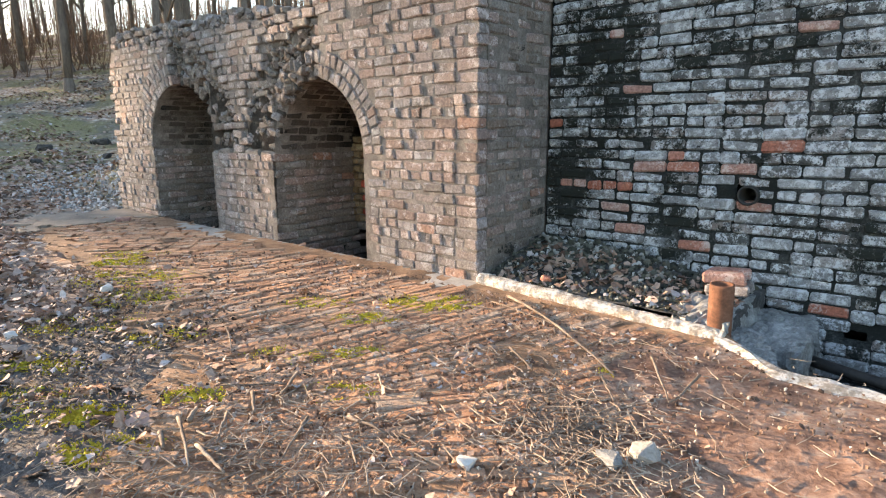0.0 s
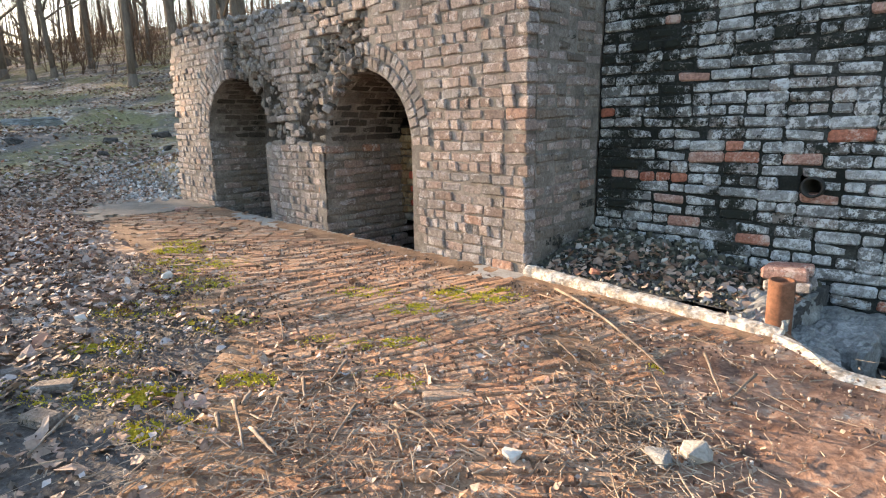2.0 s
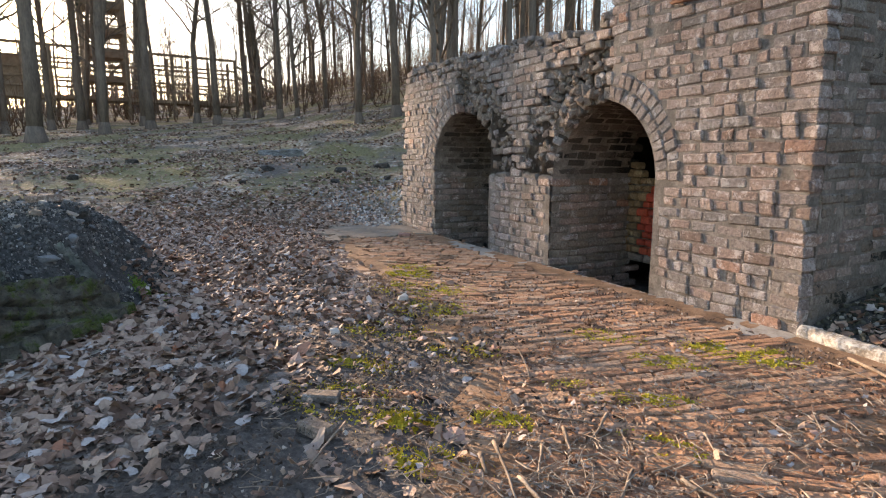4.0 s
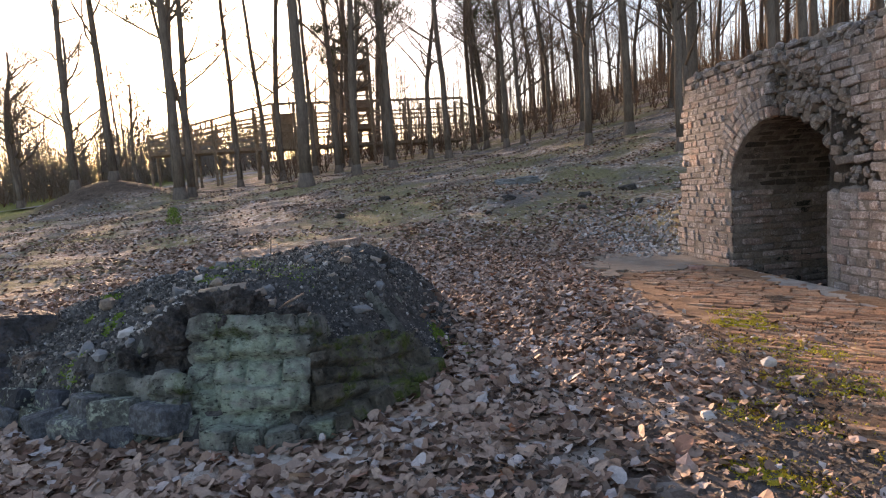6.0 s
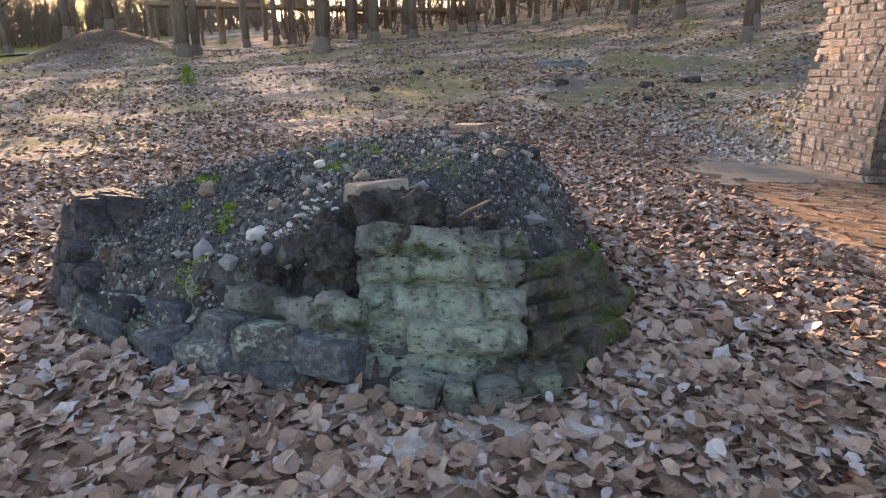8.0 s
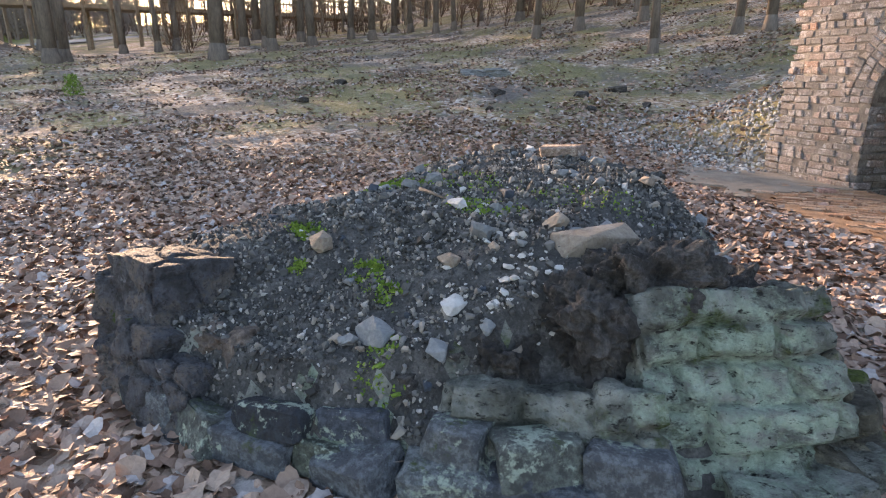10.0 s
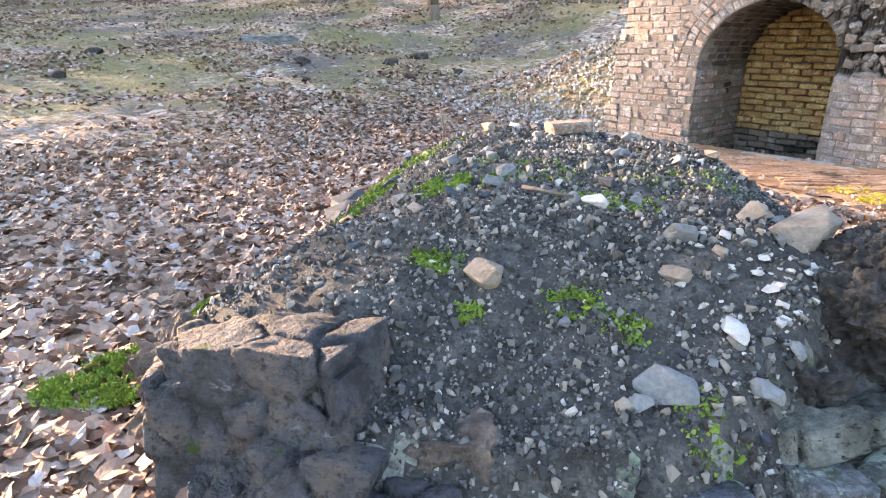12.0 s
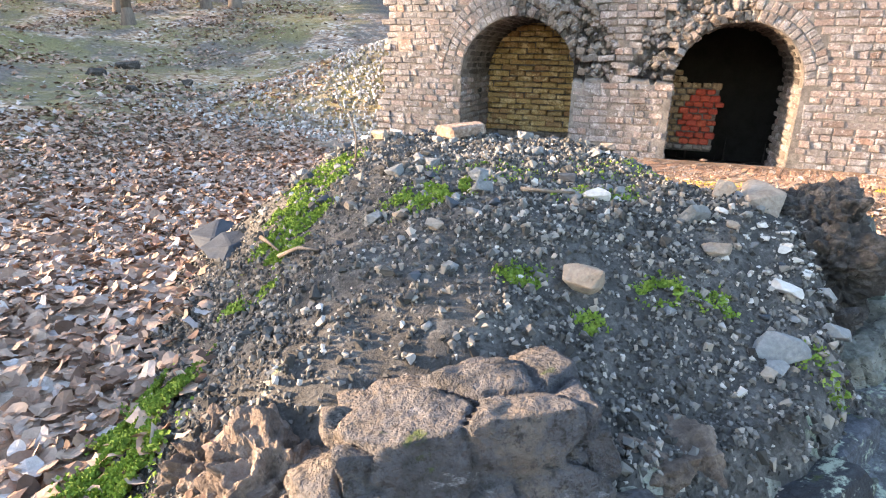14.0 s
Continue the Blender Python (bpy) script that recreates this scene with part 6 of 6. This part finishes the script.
def place_trees():
    kinds = [make_tree(11, 19, 0.22, 0.28), make_tree(12, 15, 0.15, 0.15), make_tree(13, 21, 0.27, 0.35), make_tree(14, 12, 0.10, 0.12), make_tree(15, 16, 0.17, 0.22), make_tree(16, 9, 0.07, 0.1), make_tree(17, 20, 0.24, 0.4, True), make_tree(18, 12, 0.26, 0.22, False, 1.9), make_tree(19, 10, 0.22, 0.2, False, 2.0)]
    used = set()
    # the trunks that stand out, then the wood round them
    spots = [(-26.6, 15.6, 2, 1.15), (-33.6, 12.0, 2, 1.1), (-34.3, 12.9, 0, 1.0), (-28.6, 20.2, 0, 1.1), (-28.9, 23.2, 2, 0.9), (-28.0, 27.2, 0, 1.0), (-24.1, 33.1, 4, 1.0), (-21.5, 34.8, 3, 1.1), (-28.8, 31.9, 4, 1.0),
             (-9.4, 19.2, 4, 0.8), (-9.9, 21.2, 1, 0.9), (-7.4, 21.5, 4, 0.9), (-6.5, 21.7, 0, 0.8), (-2.4, 22.4, 0, 0.9), (-40.5, 8.6, 0, 1), (-40.0, 10.6, 2, 0.9), (-38.5, 14.6, 4, 1.0), (-37.3, 17.2, 0, 0.9), (-36.4, 18.7, 4, 1.0),
             (-33.9, 22.6, 2, 0.9), (-33.2, 23.5, 4, 0.9), (-31.8, 25.1, 0, 1.0), (-29.8, 27.3, 4, 1.1), (-37.6, 13.4, 6, 1.0), (-31.0, 33.0, 6, 0.9), (-38.5, 26.0, 6, 0.8), (-16.0, 24.5, 4, 1.0), (-14.4, 25.4, 0, 1.0), (-47, 3.5, 1, 1.1), (-52, 1.0, 4, 1.0), (-62, 13.5, 7, 1.2), (-66, 9.5, 8, 1.2), (-70, 2.0, 7, 1.3), (-72, -3.0, 8, 1.4), (-74, -9.0, 7, 1.3), (-70, -14, 8, 1.4), (-78, 6.0, 8, 1.5), (-80, -5, 7, 1.5), (-60, 18.0, 8, 1.0), (-76, 11.0, 7, 1.3)]
    g = random.Random(5)
    while len(spots) < 190:
        az, d = g.uniform(-35, 72), g.uniform(24, 70)
        x, y = -1.5 - d * math.sin(radians(az)), 0.4 + d * math.cos(radians(az))
        u, v = local(x, y)
        if d < 36 and az > 24 or v > -6 and u < 12 or az > 61:
            continue
        if 38 < d < 56 and az > 40 and g.random() < 0.6:
            continue
        spots.append((x, y, g.choice((0, 1, 1, 3, 3, 4, 5, 5, 2, 6, 6 if az > 5 else 1)), g.uniform(0.75, 1.2)))
    while len(spots) < 240:
        az, d = g.uniform(72, 112), g.uniform(72, 110)
        x, y = -1.5 - d * math.sin(radians(az)), 0.4 + d * math.cos(radians(az))
        spots.append((x, y, g.choice((1, 1, 3, 4, 0)), g.uniform(0.55, 0.9)))
    for x, y, k, s in spots:
        m = pose(x, y, ground_z(x, y) - 0.05, 0, 0, g.uniform(0, 360))
        if k not in used:
            used.add(k)
            kinds[k].matrix_world = m @ Matrix.Diagonal((s, s, s, 1))
        else:
            copy_thing(kinds[k], m).scale = (s, s, s)


place_trees()


def far_woods():
    g = random.Random(91)
    h = Heap()
    for i in range(4300):
        az = g.uniform(-45, 62) if i < 1350 else g.uniform(62, 122)
        d = g.uniform(62, 150) if az < 62 else g.uniform(82, 140)
        x, y = -1.5 - d * math.sin(radians(az)), 0.4 + d * math.cos(radians(az))
        b = Vector((x, y, ground_z(x, y) - 0.2))
        ht = g.uniform(7, 17) if az < 62 else d * (0.03 + g.random() ** 1.4 * (0.085 if az < 80 else 0.13))
        top = b + Vector((g.gauss(0, 0.6), g.gauss(0, 0.6), ht))
        tube(h, [b, b.lerp(top, 0.5) + Vector((g.gauss(0, 0.2), g.gauss(0, 0.2), 0)), top], [g.uniform(0.05, 0.13), 0.05, 0.015], 3)
        for k in range(20):
            p = b.lerp(top, g.uniform(0.05, 0.98))
            a = g.uniform(0, 6.28)
            e = p + Vector((math.cos(a), math.sin(a), g.uniform(0.2, 1.3))) * g.uniform(0.6, 2.4)
            tube(h, [p, e], [0.026, 0.008], 3)
    stuff("far_woods", h, M_FAR, "bare brown woods beyond the road and up the hill", "woods")
    h = Heap()
    for i in range(1500):
        az, d = g.uniform(-30, 110), g.uniform(34, 75)
        if az > 62 and i % 5:
            continue
        if az > 62:
            d = g.uniform(70, 100)
        x, y = -1.5 - d * math.sin(radians(az)), 0.4 + d * math.cos(radians(az))
        if local(x, y)[1] > -5 and az < 60 and d < 40:
            continue
        b = Vector((x, y, ground_z(x, y) - 0.1))
        for k in range(g.randrange(3, 7)):
            e = b + Vector((g.gauss(0, 0.5), g.gauss(0, 0.5), g.uniform(0.6, 3.2)))
            tube(h, [b, b.lerp(e, 0.5) + Vector((g.gauss(0, 0.12), g.gauss(0, 0.12), 0)), e], [0.022, 0.016, 0.006], 3)
            for q in range(3):
                p = b.lerp(e, g.uniform(0.3, 1))
                tube(h, [p, p + Vector((g.gauss(0, 0.4), g.gauss(0, 0.4), g.uniform(0, 0.6)))], [0.012, 0.005], 3)
    stuff("underbrush", h, M_BRUSH, "thicket of bare brown saplings under the trees", "brush")


# paler than the near twigs: distant haze and backlight are mixed into the colour
M_FAR = plain("hazed_far_twigs", [(0, (0.14, 0.115, 0.095)), (1, (0.28, 0.24, 0.20))], 0.3, 0.95, 0.1)
M_BRUSH = plain("brush_stems", [(0, (0.05, 0.035, 0.025)), (0.6, (0.14, 0.085, 0.055)), (1, (0.26, 0.15, 0.09))], 1.5, 0.95, 0.1)
far_woods()


# ---- timber walk and tower, road, log ----
def beam(parent, a, b, w, h, name, label=""):
    a, b = Vector(a), Vector(b)
    d = b - a
    bm = bm_box(d.length, w, h)
    ob = new(name, from_bm(name, bm, M_TIMBER))
    ob.parent = parent
    rot = d.to_track_quat("X", "Z").to_matrix().to_4x4()
    ob.matrix_basis = parent.matrix_world.inverted() @ Matrix.Translation((a + b) / 2) @ rot
    return ob


def build_walk():
    walkway = empty("timber_walkway", pose(-41.4, 26.8, 4.5), "long raised timber walkway with board railings", "walkway")
    a, b = Vector((-46.7, 14.9, 0)), Vector((-34.4, 35.6, 0))
    n = 16
    d = (b - a).normalized()
    side = Vector((-d.y, d.x, 0))
    for off, name in ((0.0, "front"), (2.2, "back")):
        for i in range(n + 1):
            p = a.lerp(b, i / n) + side * off
            top = 8.45 if i > 5 else 6.3 + 0.36 * i
            beam(walkway, (p.x, p.y, ground_z(p.x, p.y) - 0.3), (p.x, p.y, top), 0.16, 0.16, "post")
        for k, z in enumerate((5.1, 5.75, 6.35, 6.95, 7.6, 8.4)):
            if off and k % 2:
                continue
            p, q = (a.lerp(b, 0.36) if z > 5.5 else a) + side * off, b + side * off
            if z > 5.5:
                r = a + side * off
                beam(walkway, (r.x, r.y, z - 2.1 * (z - 5.2) / 3.2), (p.x, p.y, z), 0.06, 0.15, "rail")
            beam(walkway, (p.x, p.y, z), (q.x, q.y, z), 0.06, 0.20 if k in (0, 5) else 0.13, "rail")
    p, q = a + side * 1.1, b + side * 1.1
    beam(walkway, (p.x, p.y, 5.0), (q.x, q.y, 5.0), 2.2, 0.10, "deck")
    # sloping ramp at the end, roof frame and a closed booth
    for z in (5.2, 6.0, 6.8):
        beam(walkway, (-34.4, 35.6, z + 1.2), (-31.8, 38.3, z - 0.3), 0.06, 0.18, "ramp_rail")
    for x, y in ((-33.1, 36.9), (-31.8, 38.3)):
        beam(walkway, (x, y, ground_z(x, y) - 0.2), (x, y, 6.9), 0.14, 0.14, "post")
    c = a.lerp(b, 0.40)
    booth = new("booth", from_bm("booth", bm_box(1.5, 1.5, 2.6, bevel=0.03), M_TIMBER))
    booth.parent = walkway
    booth.matrix_basis = walkway.matrix_world.inverted() @ pose(c.x + side.x, c.y + side.y, 6.35, 0, 0, 59)
    tower = empty("timber_tower", pose(-40.0, 28.9, 4.6), "tall open timber tower with boarded landings", "tower")
    t0, t1 = Vector((-40.7, 27.8, 0)), Vector((-39.3, 30.0, 0))
    for p in (t0, t1):
        for o in (0, 2.4):
            q = p + side * o
            beam(tower, (q.x, q.y, ground_z(q.x, q.y) - 0.3), (q.x, q.y, 13.6), 0.20, 0.20, "post")
    for z in (6.6, 8.3, 10.0, 11.7, 13.4):
        for o in (0, 2.4):
            p, q = t0 + side * o, t1 + side * o
            beam(tower, (p.x, p.y, z), (q.x, q.y, z), 0.08, 0.42 if z < 13 else 0.24, "board")
            beam(tower, (p.x, p.y, z + 0.75), (q.x, q.y, z + 0.75), 0.06, 0.12, "rail") if z < 13 else None
        p, q = t0 + side * 1.2, t1 + side * 1.2
        beam(tower, (p.x, p.y, z - 0.1), (q.x, q.y, z - 0.1), 2.3, 0.08, "landing") if z < 13 else None
    for k, z in enumerate((5.0, 8.3)):
        beam(tower, (t0.x, t0.y, z), (t1.x, t1.y, z + 3.2), 0.06, 0.14, "brace")


build_walk()


def build_road():
    verts, faces, n = [], [], 40
    for i in range(n + 1):
        y = -120 + 150 * i / n
        x = -60 + 0.10 * (y + 5) - 0.003 * (y + 5) ** 2
        for o in (-2.6, 2.6):
            verts.append((x + o, y, ground_z(x + o, y) + 0.10))
    faces = [(2 * i, 2 * i + 1, 2 * i + 3, 2 * i + 2) for i in range(n)]
    tagged(new("road", mesh_of("road", verts, faces, M_ROAD)), "pale grey park road beyond the lawn", "road", kind="structure")
    c = Vector((-68.5, -8.5, 0))
    c.z = ground_z(c.x, c.y)
    car = empty("car", pose(*c, 0, 0, 80), "blue pickup car parked beyond the road", "car")
    part("body", bm_box(4.4, 1.8, 0.7, (0, 0, 0.75), 0.12), M_BLUE, car)
    part("cabin", bm_box(2.0, 1.6, 0.6, (0.1, 0, 1.35), 0.2), M_WHITE, car, "pale cabin")
    for x in (-1.4, 1.4):
        for y in (-0.85, 0.85):
            bm = lathe([(0.0, -0.1), (0.34, -0.1), (0.34, 0.1), (0.0, 0.1)], 14)
            bmesh.ops.transform(bm, matrix=pose(x, y, 0.34, 90, 0, 0), verts=bm.verts)
            part("wheel", bm, M_IRON, car, "black wheel")
    z = ground_z(-69, 4.6)
    pole = empty("flag_pole", pose(-69, 4.6, z), "thin white pole with a small red flag", "flag")
    part("pole", lathe([(0.05, 0), (0.04, 3.6), (0.0, 3.62)], 8), M_WHITE, pole)
    part("flag", bm_box(0.05, 0.8, 0.55, (0, 0.42, 3.1), 0.01), M_FLAG, pole, "small red flag")
    z = ground_z(-67, 3.0)
    hut = empty("shelter", pose(-67, 3.0, z, 0, 0, 15), "low white roadside shelter with a dark base", "shelter")
    part("base", bm_box(2.2, 2.2, 0.6, (0, 0, 0.3), 0.05), M_STONE, hut)
    part("roof", bm_box(2.6, 2.6, 0.25, (0, 0, 0.85), 0.08), M_WHITE, hut)


build_road()


def build_log():
    log = empty("fallen_log", pose(-13.35, -0.4, ground_z(-13.35, -0.4)), "fallen dead tree trunk propped on its broken limbs", "log")
    m = log.matrix_world.inverted()

    def limb(name, pts, radii, sides=9):
        h = Heap()
        tube(h, [m @ (Vector(p) + Vector((-0.75, 0.2, 0))) for p in pts], radii, sides)
        link(new(name, h.mesh(name, M_BARK, True)), log)

    z = ground_z(-13.35, -0.4)
    limb("trunk", [(-12.9, -5.0, z + 0.85), (-12.7, -3.0, z + 0.80), (-12.6, -1.2, z + 0.72), (-12.55, 0.05, z + 0.68)], [0.13, 0.13, 0.12, 0.11])
    limb("limb", [(-12.6, -0.9, z + 0.60), (-12.4, -0.35, z + 0.35), (-12.3, -0.7, z - 0.03)], [0.07, 0.06, 0.045], 6)
    limb("limb", [(-12.55, -0.3, z + 0.58), (-12.45, -0.15, z + 0.30), (-12.4, -0.35, z - 0.03)], [0.06, 0.05, 0.04], 6)
    limb("limb", [(-12.6, -1.6, z + 0.62), (-12.3, -1.5, z + 0.30), (-12.2, -1.3, z - 0.03)], [0.07, 0.06, 0.05], 6)
    limb("limb", [(-12.6, -0.1, z + 0.64), (-12.65, -0.5, z + 0.85), (-12.8, -0.95, z + 1.20)], [0.05, 0.045, 0.03], 6)
    limb("limb", [(-12.6, -0.7, z + 0.66), (-12.65, -1.2, z + 0.85), (-12.8, -1.9, z + 1.10)], [0.05, 0.045, 0.03], 6)


build_log()


# ---- bricks that are pieces of their own ----
for wall, kind, i, material, m in PIECES:
    ob = new("brick", shared(kind, i, material))
    ob.parent = wall
    ob.matrix_basis = m
